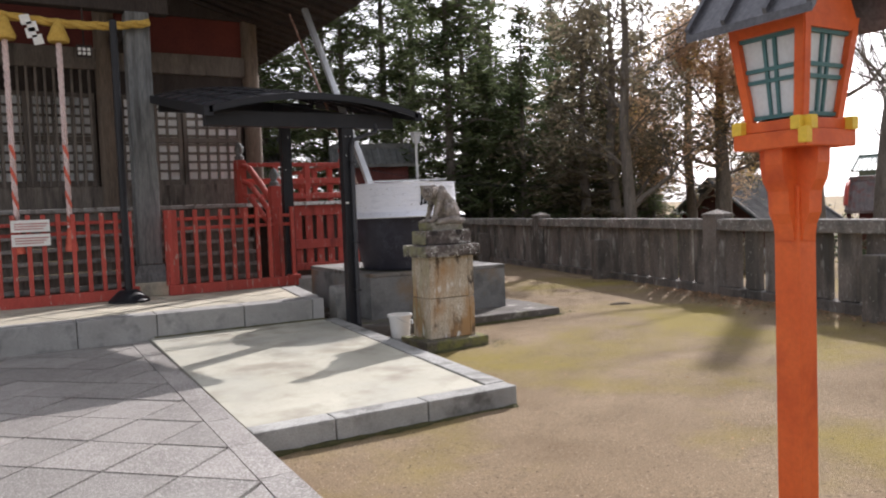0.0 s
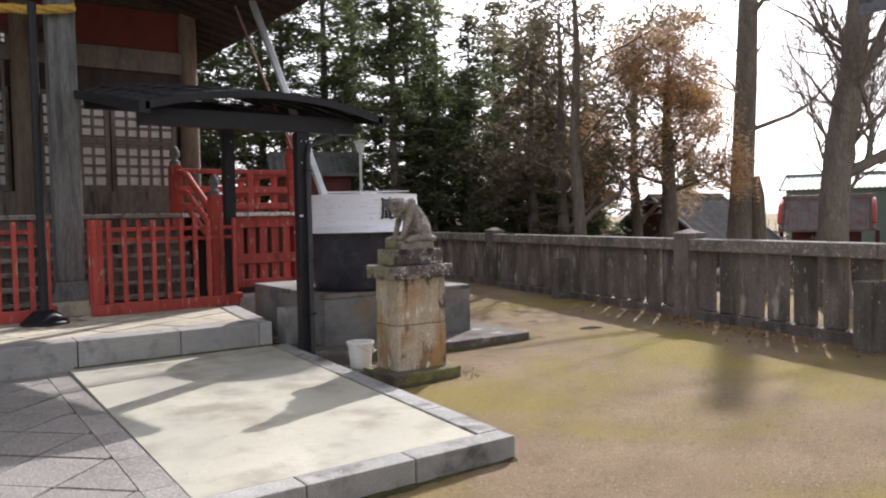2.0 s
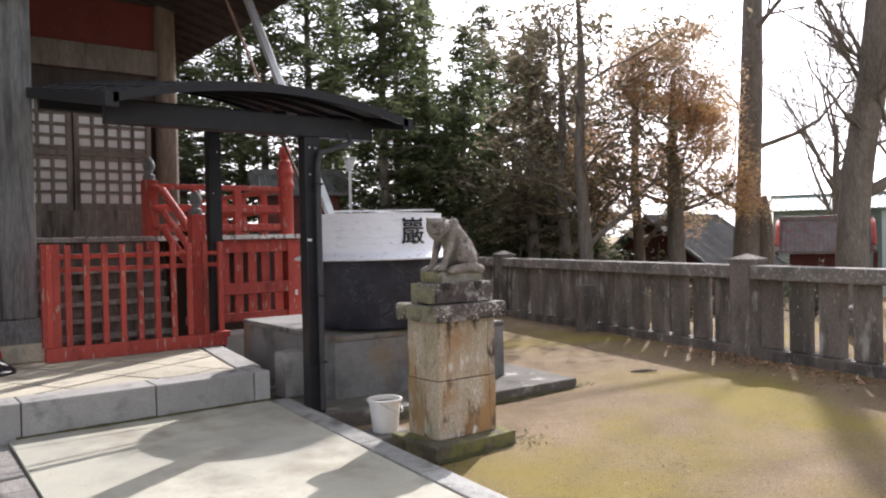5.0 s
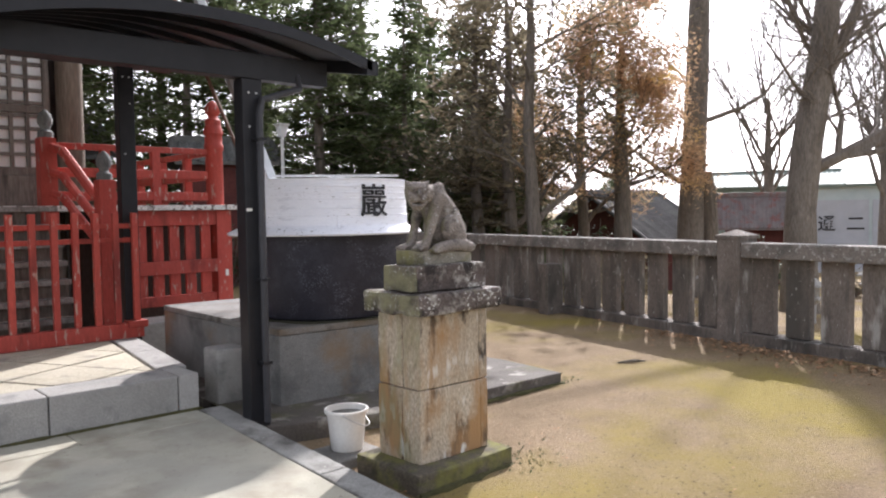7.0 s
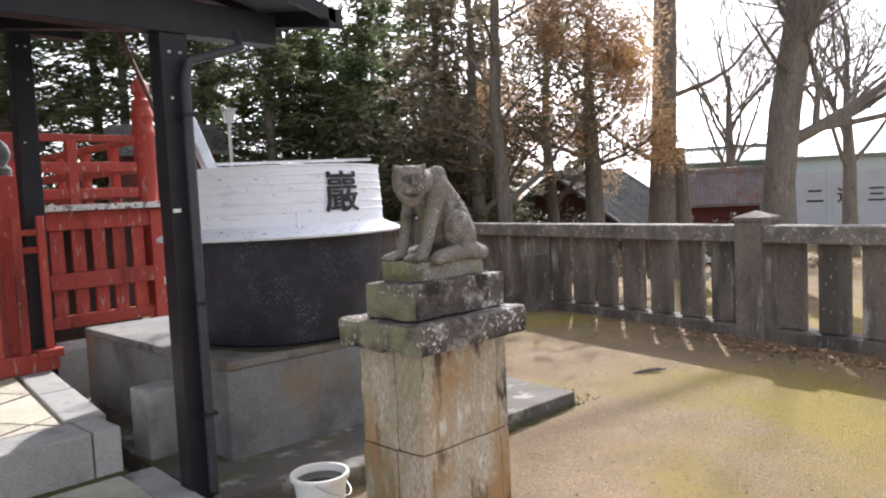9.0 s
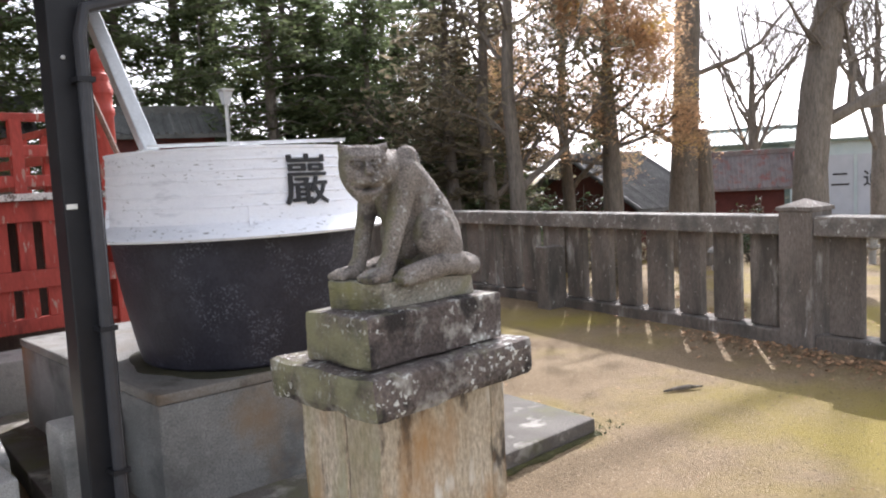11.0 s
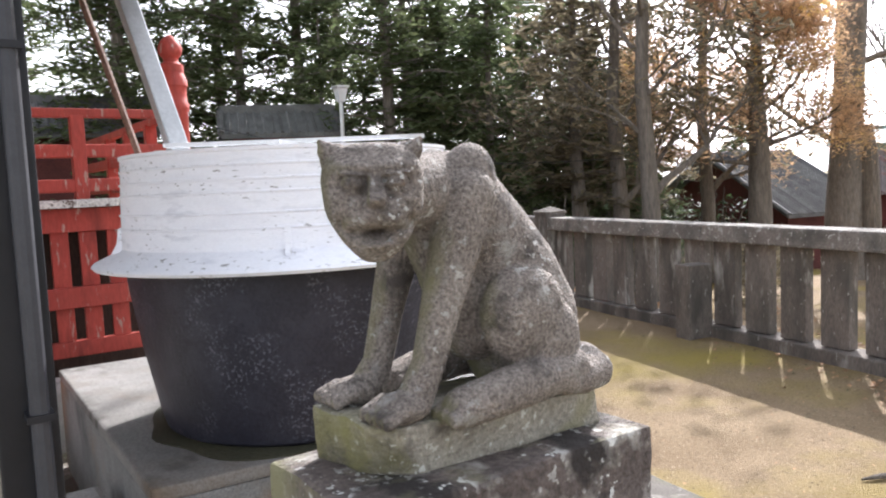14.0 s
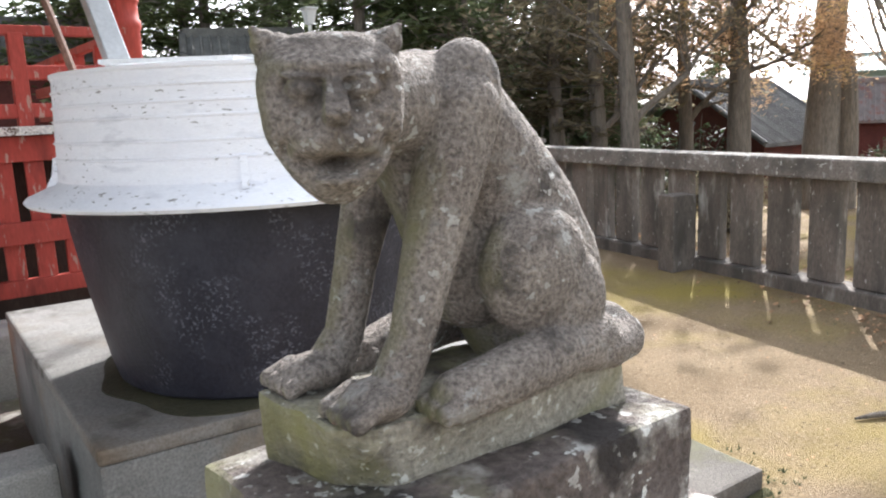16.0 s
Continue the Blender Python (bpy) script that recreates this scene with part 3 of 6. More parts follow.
for ang in (244.5, 169, 20):
    m = Matrix.Translation((PX, PY, 0)) @ Matrix.Rotation(radians(ang), 4, 'Z')
    bm = bmnew()
    pts = [(0.748, 1.565), (0.80, 1.555), (0.775, 1.60), (0.765, 1.665), (0.748, 1.67)]
    vv = [[bm.verts.new(m @ Vector((r, y, z))) for r, z in pts] for y in (-0.012, 0.012)]
    bm.faces.new(vv[0])
    bm.faces.new(vv[1][::-1])
    for i in range(5):
        j = (i + 1) % 5
        bm.faces.new((vv[0][i], vv[1][i], vv[1][j], vv[0][j]))
    part("lug", bm, M_POTWHITE, pot)


def text_mesh(body, size, depth, fat=0.0):
    cu = bpy.data.curves.new("writing", 'FONT')
    cu.body = body
    cu.size = size
    cu.align_x, cu.align_y = 'CENTER', 'CENTER'
    cu.extrude = depth
    cu.offset = fat
    ob = new("writing", cu)
    bpy.context.view_layer.update()
    me = bpy.data.meshes.new_from_object(ob.evaluated_get(bpy.context.evaluated_depsgraph_get()))
    bpy.data.objects.remove(ob)
    bpy.data.curves.remove(cu)
    return me


me = text_mesh("巖", 0.295, 0.002)
ANG = math.atan2(1.766 - PY, 0.99 - PX)
bmt = bmesh.new()
for dx, dy, dz in ((-0.0042, 0.0, 0.0), (0.0042, 0.0, 0.0005), (0.0, 0.002, 0.001), (0.0, -0.002, 0.0015)):
    copy = me.copy()
    copy.transform(Matrix.Translation((dx, dy, dz)))
    bmt.from_mesh(copy)
    bpy.data.meshes.remove(copy)
bmesh.ops.triangulate(bmt, faces=bmt.faces[:])
for k in range(-9, 10):
    bmesh.ops.bisect_plane(bmt, geom=bmt.verts[:] + bmt.edges[:] + bmt.faces[:], plane_co=(k * 0.018, 0, 0), plane_no=(1, 0, 0))
for v in bmt.verts:
    x, y, z = v.co
    zz = 1.762 + y
    r = 0.757 - (zz - 1.58) * 0.05 + 0.013 + z
    v.co = (PX + r * math.cos(ANG + x / r), PY + r * math.sin(ANG + x / r), zz)
part("writing", bmt, M_INK, pot, "black brush-written character")

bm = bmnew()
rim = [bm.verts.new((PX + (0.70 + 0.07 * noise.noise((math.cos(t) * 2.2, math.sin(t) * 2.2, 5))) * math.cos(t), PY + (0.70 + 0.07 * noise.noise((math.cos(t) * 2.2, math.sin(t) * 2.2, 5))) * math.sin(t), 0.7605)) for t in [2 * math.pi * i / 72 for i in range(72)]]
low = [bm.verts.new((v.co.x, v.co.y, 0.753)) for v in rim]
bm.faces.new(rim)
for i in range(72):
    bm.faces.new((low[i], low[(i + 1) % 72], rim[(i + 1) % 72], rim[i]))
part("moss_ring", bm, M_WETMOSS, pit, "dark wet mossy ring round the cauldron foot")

# ---- rain pipe from the eave into the cauldron, and its prop ----
bm = bmnew()
a, b = Vector((0.56, 2.62, 1.93)), Vector((0.24, 4.12, 4.80))
d = (b - a).normalized()
side = Vector((1, 0, 0))
side = (side - d * side.dot(d)).normalized()
up = d.cross(side)
mm = Matrix((( *side, 0), (*up, 0), (*d, 0), (0, 0, 0, 1))).transposed()
mm = Matrix.Translation(a) @ mm
box(bm, -0.045, 0.045, -0.03, 0.03, 0, (b - a).length, 0.006, mm)
tagged(part("rain_pipe", bm, M_METAL), "pale metal rain channel leaning from eave into the cauldron", "pipe")
bm = bmnew()
tube(bm, [(0.40, 2.70, 1.93), (0.02, 4.2, 4.72)], 0.017, 8)
tagged(part("bamboo_pole", bm, M_RUST), "thin brown pole leaning beside the rain channel", "pole")

# ---- pedestal of the tiger ----
ped = thing("pedestal", "tall stained sandstone pedestal with a dark lichened cap", "pedestal", (0.28, 0.18, 0.02))


def rough_block(name, dims, material, parent, bev, amount, label="", cuts=3):
    bm = bmnew()
    box(bm, *dims, bev=bev)
    bmesh.ops.subdivide_edges(bm, edges=[e for e in bm.edges if e.calc_length() > 0.08], cuts=cuts, use_grid_fill=True)
    for v in bm.verts:
        n = noise.noise_vector(v.co * 9.0) + 0.5 * noise.noise_vector(v.co * 23.0)
        v.co += n * amount
    return part(name, bm, material, parent, label)


rough_block("foot_stone", (-0.13, 0.69, -0.13, 0.49, -0.08, 0.125), M_MOSS, ped, 0.02, 0.010, "mossy foot stone")
for nm, z0, z1, k in (("lower_block", 0.125, 0.580, 0.0), ("upper_block", 0.586, 1.055, 0.006)):
    rough_block(nm, (k, 0.522 - k, 0.0, 0.168 - k, z0, z1), M_SHAFT, ped, 0.008, 0.005)
    rough_block(nm, (0.526 - k, 0.592, 0.004, 0.40, z0, z1), M_SHAFT, ped, 0.008, 0.005)
    rough_block(nm, (k - 0.006, 0.520, 0.173 - k, 0.40, z0, z1), M_SHAFT, ped, 0.008, 0.005)
rough_block("cap", (-0.10, 0.625, -0.115, 0.43, 1.055, 1.185), M_CAP, ped, 0.026, 0.011, "dark lichened stone cap", 5)
rough_block("tier", (-0.045, 0.55, -0.04, 0.275, 1.192, 1.348), M_CAP, ped, 0.010, 0.006, "lichened stone tier", 5)
# the statue's own block: splayed corner, narrower at the top, dipping to the tail
bm = bmnew()
foot = [(0.020, 0.228), (0.050, 0.100), (0.108, 0.042), (0.500, 0.036), (0.500, 0.228)]
head = [(0.016, 0.224, 1.442), (0.021, 0.064, 1.440), (0.072, 0.030, 1.436), (0.478, 0.026, 1.418), (0.482, 0.222, 1.425)]
lo = [bm.verts.new((x, y, 1.344)) for x, y in foot]
hi = [bm.verts.new(p) for p in head]
bm.faces.new(lo)
bm.faces.new(hi[::-1])
for i in range(5):
    bm.faces.new((lo[i], hi[i], hi[(i + 1) % 5], lo[(i + 1) % 5]))
bmesh.ops.bevel(bm, geom=bm.edges[:], offset=0.009, segments=2, profile=0.6, affect='EDGES')
bmesh.ops.subdivide_edges(bm, edges=[e for e in bm.edges if e.calc_length() > 0.05], cuts=5, use_grid_fill=True)
for v in bm.verts:
    v.co += (noise.noise_vector(v.co * 11.0) + 0.5 * noise.noise_vector(v.co * 31.0)) * 0.006
part("statue_base", bm, M_BASE, ped, "algae-green stone block under the statue")

# ---- bucket on its slab ----
bm = bmnew()
prism(bm, [(-0.22, 0.58), (0.20, 0.62), (0.20, 0.96), (-0.20, 0.96)], -0.02, 0.055, 0.015)
tagged(part("stepping_slab", bm, M_PIT), "flat mossy stone slab under the bucket", "stone slab")
bucket = thing("bucket", "white plastic bucket of dark water", "bucket", (0.02, 0.80, 0.055))
bm = bmnew()
lathe(bm, [(0.105, 0.056), (0.11, 0.06), (0.135, 0.31), (0.150, 0.312), (0.153, 0.325), (0.150, 0.338), (0.136, 0.338), (0.132, 0.30), (0.108, 0.075), (0.02, 0.072)], 0.02, 0.80, 40, True, True)
part("pail", bm, M_WHITE, bucket, "", True)
bm = bmnew()
lathe(bm, [(0.01, 0.296), (0.129, 0.296), (0.129, 0.298), (0.01, 0.298)], 0.02, 0.80, 32)
part("water", bm, M_WATER, bucket, "dark standing water")
bm = bmnew()
tube(bm, [(0.02 + 0.155 * math.cos(t), 0.80 + 0.155 * math.sin(t), 0.325 - 0.10 * max(0.0, math.sin(t - 3.9)) ) for t in [3.9 + 0.2 * i for i in range(17)]], 0.004, 6)
part("handle", bm, M_METAL, bucket)


# ---- canopy over the side entrance ----
canopy = thing("canopy", "black steel canopy with a shallow arched roof", "canopy", (-0.25, 1.5, 0.15))
for y0, top, z0 in ((1.5, 2.64, 0.135), (4.3, 3.16, 0.0)):
    x0 = -0.275 if y0 < 2 else -0.12
    bm = bmnew()
    box(bm, x0 - 0.078, x0 + 0.078, y0 - 0.05, y0 + 0.08, z0, top, 0.008)
    post = part("post", bm, M_BLACK, canopy)
    for k in range(4):
        zz = top - 0.10 - 0.06 * (k // 2) if k < 2 else 1.3 + 0.5 * k
        bm = bmnew()
        lathe(bm, [(0.009, 0), (0.009, 0.006), (0.004, 0.009)], 0, 0, 8)
        bmesh.ops.transform(bm, matrix=Matrix.Translation((x0 - 0.03 + 0.06 * (k % 2), y0 - 0.05, zz)) @ Matrix.Rotation(radians(90), 4, 'X'), verts=bm.verts[:])
        part("bolt", bm, M_METAL, post)
bm = bmnew()
box(bm, -0.02, 0.02, 1.44, 1.449, 1.70, 1.72)
bmesh.ops.translate(bm, vec=(-0.325, 0, 0), verts=bm.verts[:])
part("label_plate", bm, M_WHITE, canopy, "small white label")
bm = bmnew()
tube(bm, [(0.10, 1.46, 2.70), (0.10, 1.42, 2.60), (-0.05, 1.41, 2.55), (-0.225, 1.40, 2.49), (-0.25, 1.40, 2.38), (-0.25, 1.40, 0.18)], 0.026, 10)
part("downpipe", bm, M_PIPE, canopy, "grey rain downpipe", True)
for zz in (2.2, 1.2, 0.6):
    block("pipe_clip", (-0.285, -0.215, 1.368, 1.452, zz, zz + 0.02), M_BLACK, canopy)
block("front_beam", (-2.02, 0.36, 1.44, 1.56, 2.64, 2.82), M_BLACK, canopy, 0.006)
block("rear_beam", (-2.0, 0.36, 4.24, 4.36, 3.16, 3.34), M_BLACK, canopy, 0.006)
block("side_beam", (-0.34, -0.20, 1.56, 4.24, 0, 0.16), M_BLACK, canopy, 0.006,
      m=Matrix.Translation((0, 1.5, 2.66)) @ Matrix.Rotation(math.atan2(0.52, 2.8), 4, 'X') @ Matrix.Translation((0, -1.56, 0)))


def arch(x):
    u = (x + 0.72) / 1.30
    return 0.19 * (1 - u * u)


def roof_z(x, y):
    return 2.84 + (y - 1.5) * 0.178 + arch(x)


XS = [-2.03 + 2.62 * i / 24 for i in range(25)]


def arch_strip(bm, x_list, y0, y1, lift, thick):
    rows = []
    for y in (y0, y1):
        rows.append(([bm.verts.new((x, y, roof_z(x, y) + lift)) for x in x_list], [bm.verts.new((x, y, roof_z(x, y) + lift + thick)) for x in x_list]))
    (a0, a1), (b0, b1) = rows
    n = len(x_list)
    for i in range(n - 1):
        bm.faces.new((a1[i], a1[i + 1], b1[i + 1], b1[i]))
        bm.faces.new((a0[i + 1], a0[i], b0[i], b0[i + 1]))
        bm.faces.new((a0[i], a0[i + 1], a1[i + 1], a1[i]))
        bm.faces.new((b0[i + 1], b0[i], b1[i], b1[i + 1]))
    for i in (0, n - 1):
        bm.faces.new((a0[i], a1[i], b1[i], b0[i]))


bm = bmnew()
arch_strip(bm, XS, 1.24, 4.62, 0.02, 0.008)
part("roof_sheet", bm, M_SHEET, canopy, "smoked sheet roof", True)
for k, y in enumerate((1.20, 1.90, 2.58, 3.26, 3.94, 4.62)):
    bm = bmnew()
    arch_strip(bm, XS, y - 0.03, y + 0.03, -0.03, 0.075)
    part("roof_rib", bm, M_BLACK, canopy)
for x in (-2.04, 0.59):
    bm = bmnew()
    z0, z1 = roof_z(x, 1.17), roof_z(x, 4.65)
    v = [bm.verts.new(c) for c in ((x - 0.05, 1.17, z0 - 0.06), (x + 0.05, 1.17, z0 - 0.06), (x + 0.05, 1.17, z0 + 0.05), (x - 0.05, 1.17, z0 + 0.05),
                                   (x - 0.05, 4.65, z1 - 0.06), (x + 0.05, 4.65, z1 - 0.06), (x + 0.05, 4.65, z1 + 0.05), (x - 0.05, 4.65, z1 + 0.05))]
    for q in ((0, 1, 2, 3), (7, 6, 5, 4), (0, 4, 5, 1), (1, 5, 6, 2), (2, 6, 7, 3), (3, 7, 4, 0)):
        bm.faces.new([v[i] for i in q])
    part("gutter", bm, M_BLACK, canopy)
for k in range(7):
    x = -1.72 + 0.34 * k
    bm = bmnew()
    arch_strip(bm, [x - 0.02, x + 0.02], 1.24, 4.6, 0.029, 0.012)
    part("sheet_seam", bm, M_BLACK, canopy)

# ---- red picket barrier on the plinth ----
FY = 4.20


def picket_panel(x0, x1, label):
    g = thing("picket_fence", label, "fence", ((x0 + x1) / 2, FY, PZ), "red picket panels")
    block("bottom_rail", (x0, x1, FY - 0.06, FY + 0.04, PZ, PZ + 0.15), M_RED, g, 0.01)
    block("bottom_rail", (x1 - 0.16, x1 + 0.03, FY - 0.09, FY + 0.07, PZ + 0.10, PZ + 0.17), M_RED, g, 0.01)
    for z in (1.42, 1.56):
        block("cross_rail", (x0 + 0.02, x1 - 0.02, FY + 0.02, FY + 0.055, z, z + 0.05), M_RED, g, 0.006)
    n = round((x1 - x0 - 0.1) / 0.185)
    for k in range(n + 1):
        x = x0 + 0.05 + (x1 - x0 - 0.1) * k / n
        bm = bmnew()
        w, t = 0.029, random.uniform(-0.006, 0.006)
        box(bm, x - w, x + w, FY - 0.035, FY + 0.018, PZ + 0.15, 1.715 + t, 0.006)
        part("picket", bm, M_RED, g)
    return g


picket_panel(-2.02, -0.06, "worn red-painted wooden picket panel standing on the plinth")
picket_panel(-4.55, -2.46, "worn red-painted wooden picket panel between the porch pillars")
block("infill_board", (-2.04, -1.86, FY - 0.02, FY + 0.06, PZ + 0.15, 1.72), M_RED, bpy.data.objects["picket_fence"], 0.006, "flat red end board")

# ---- porch pillar, beam and brackets ----
def porch_pillar(x, y):
    g = thing("pillar", "tall square grey wooden porch pillar on a buff stone base", "pillar", (x, y, PZ), "porch pillars")
    bm = bmnew()
    box(bm, x - 0.29, x + 0.29, y - 0.29, y + 0.29, PZ, PZ + 0.20, 0.02)
    part("base_stone", bm, M_FLAG, g, "buff base stone")
    bm = bmnew()
    prof = [(0.26, PZ + 0.20), (0.26, PZ + 0.27), (0.21, PZ + 0.34), (0.185, PZ + 0.45)]
    rings = [[bm.verts.new((x + sx * r, y + sy * r, z)) for sx, sy in ((-1, -1), (1, -1), (1, 1), (-1, 1))] for r, z in prof]
    for a, b in zip(rings, rings[1:]):
        for i in range(4):
            j = (i + 1) % 4
            bm.faces.new((a[i], a[j], b[j], b[i]))
    bm.faces.new(rings[0][::-1])
    bm.faces.new(rings[-1])
    part("foot_wrap", bm, M_PILLAR, g)
    bm = bmnew()
    box(bm, x - 0.168, x + 0.168, y - 0.168, y + 0.168, PZ + 0.45, 4.62, 0.03)
    part("shaft", bm, M_PILLAR, g)
    return g


pil = porch_pillar(-2.20, 4.62)
copy_thing(pil, pose(-5.05, 4.62, PZ))
porch = thing("porch_frame", "dark carved timber porch frame under the eave", "timber frame", (-3.6, 4.62, 4.62))
block("beam", (-6.2, -1.75, 4.52, 4.72, 4.62, 4.95), M_DARKWOOD, porch, 0.02)
block("beam", (-2.30, -2.10, 4.72, 6.5, 4.40, 4.64), M_DARKWOOD, porch, 0.02)
for x in (-2.2, -5.05):
    for i, (w, z) in enumerate(((0.28, 4.95), (0.48, 5.07), (0.7, 5.19))):
        block("bracket", (x - w, x + w, 4.52, 4.72, z, z + 0.12), M_DARKWOOD, porch, 0.02)

# ---- straw rope, bell cords and paper streamer ----
bm = bmnew()
pts = [(-5.1 + 3.05 * i / 30, 4.36, 4.50 + 0.06 * math.sin(i / 30 * 5) - 0.18 * math.sin(math.pi * i / 30)) for i in range(31)]
rp = thing("straw_rope", "thick yellow twisted straw rope tied across the porch", "rope", (-3.6, 4.36, 4.4))
for ph in (0, 2.09, 4.18):
    bm = bmnew()
    tube(bm, [(p[0], p[1] + 0.030 * math.cos(ph + i * 0.9), p[2] + 0.030 * math.sin(ph + i * 0.9)) for i, p in enumerate(pts)], 0.034, 8)
    part("strand", bm, M_STRAW, rp, "", True)
for x in (-3.26, -3.90):
    cord = thing("bell_cord", "red and white twisted bell cord with an orange tassel", "cord", (x, 4.25, 4.3), "bell cords")
    bm = bmnew()
    lathe(bm, [(0.03, 4.34), (0.06, 4.30), (0.10, 4.20), (0.14, 4.10), (0.13, 4.05), (0.05, 4.04)], x, 4.25, 20)
    part("straw_knot", bm, M_STRAW, cord, "yellow straw knot", True)
    for ph, mt in ((0, M_CLOTHRED), (2.09, M_TASSEL), (4.18, M_CLOTHRED)):
        bm = bmnew()
        turn = [(x + 0.02 * math.cos(ph + i * 0.8), 4.25 + 0.02 * math.sin(ph + i * 0.8), 4.06 - 2.56 * i / 60) for i in range(61)]
        tube(bm, turn[:34], 0.021, 6)
        part("cord_strand", bm, M_CLOTHRED, cord, "", True)
        bm = bmnew()
        tube(bm, turn[33:], 0.021, 6)
        part("cord_strand", bm, mt, cord, "", True)
    bm = bmnew()
    lathe(bm, [(0.03, 1.53), (0.05, 1.50), (0.06, 1.40), (0.085, 1.22), (0.08, 1.20), (0.02, 1.21)], x, 4.25, 18)
    part("tassel", bm, M_TASSEL, cord, "orange-red tassel", True)
bm = bmnew()
for i in range(4):
    x, z = -3.66 + 0.05 * (i % 2) + 0.03 * i, 4.38 - 0.085 * i
    v = [bm.verts.new(c) for c in ((x - 0.06, 4.27, z), (x + 0.06, 4.27, z + 0.03), (x + 0.09, 4.27, z - 0.10), (x - 0.03, 4.27, z - 0.13))]
    w = [bm.verts.new(q.co + Vector((0, 0.004, 0))) for q in v]
    bm.faces.new(v)
    bm.faces.new(w[::-1])
    for k in range(4):
        bm.faces.new((v[k], v[(k + 1) % 4], w[(k + 1) % 4], w[k]))
tagged(part("paper_streamer", bm, M_WHITE), "white zigzag folded paper streamer on the rope", "streamer")

stand = thing("pole_stand", "black metal pole on a round weighted base", "pole", (-2.62, 4.45, PZ))
bm = bmnew()
lathe(bm, [(0.27, PZ), (0.27, PZ + 0.03), (0.20, PZ + 0.09), (0.13, PZ + 0.16), (0.09, PZ + 0.17)], -2.62, 3.80, 28)
part("base", bm, M_BLACK, stand, "", True)
bm = bmnew()
tube(bm, [(-2.62, 3.80, PZ + 0.15), (-2.62, 3.80, 4.3)], 0.05, 14)
part("pole", bm, M_BLACK, stand, "", True)
sign = thing("name_board", "small dark sign with pale unreadable marks under the beam", "sign", (-2.92, 4.55, 3.93))
block("board", (-3.02, -2.82, 4.54, 4.57, 3.93, 4.10), M_DARKWOOD, sign)
block("hanger", (-2.93, -2.91, 4.548, 4.562, 4.10, 4.63), M_DARKWOOD, sign)
for k in range(6):
    block("mark", (-3.0 + 0.06 * (k % 3), -2.96 + 0.06 * (k % 3), 4.528, 4.538, 3.96 + 0.06 * (k // 3), 4.0 + 0.06 * (k // 3)), M_WHITE, sign)
nb = thing("notice_board", "white notice sheets tied to the red pickets", "notice", (-3.75, 4.1, 1.4))
for k in range(2):
    block("sheet", (-3.98, -3.52, 4.135, 4.143, 1.30 + 0.19 * k, 1.46 + 0.19 * k), M_WHITE, nb)
    for j in range(3):
        block("text_line", (-3.94, -3.60 + 0.03 * j, 4.127, 4.133, 1.335 + 0.19 * k + 0.035 * j, 1.345 + 0.19 * k + 0.035 * j), M_RED, nb)

# ---- shrine hall ----
WY = 6.5
VZ = 1.80
hall = thing("shrine_hall", "old dark timber shrine hall with lattice doors", "shrine", (-3.6, 7.5, PZ))
block("veranda_deck", (-9.5, 1.62, 5.36, 7.6, VZ - 0.06, VZ), M_WOOD, hall, 0.004)
block("veranda_edge", (-9.5, 1.64, 5.28, 5.36, VZ - 0.055, VZ + 0.005), M_PEEL, hall, 0.004, "deck edge in peeling white paint")
block("veranda_edge", (1.62, 1.70, 5.36, 7.6, VZ - 0.055, VZ + 0.005), M_PEEL, hall, 0.004, "deck edge in peeling white paint")
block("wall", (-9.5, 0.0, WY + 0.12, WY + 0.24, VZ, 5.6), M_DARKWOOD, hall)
block("wall", (-0.1, 0.02, WY + 0.12, 13.5, PZ, 5.6), M_WOOD, hall)
block("sill_beam", (-9.5, 0.05, WY - 0.06, WY + 0.12, VZ, 2.18), M_WOOD, hall, 0.01)
block("lintel_beam", (-9.5, 0.05, WY - 0.10, WY + 0.12, 4.10, 4.45), M_WOOD, hall, 0.015)
block("lintel_board", (-9.5, 0.0, WY - 0.02, WY + 0.12, 3.72, 4.10), M_DARKWOOD, hall)
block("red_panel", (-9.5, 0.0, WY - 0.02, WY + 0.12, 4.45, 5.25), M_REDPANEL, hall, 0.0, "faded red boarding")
block("top_beam", (-9.5, 0.10, WY - 0.10, WY + 0.12, 5.10, 5.45), M_DARKWOOD, hall, 0.015)


def round_post(x, y, z0, z1, r, mat):
    bm = bmnew()
    lathe(bm, [(r, z0), (r * 1.01, (z0 + z1) / 2), (r * 0.96, z1)], x, y, 20)
    return part("round_column", bm, mat, hall, "weathered brown round column", True)


round_post(0.02, WY - 0.02, VZ, 5.3, 0.15, M_LOG)
round_post(-2.42, WY - 0.02, VZ, 5.3, 0.17, M_LOG)
round_post(-4.9, WY - 0.02, VZ, 5.3, 0.17, M_LOG)


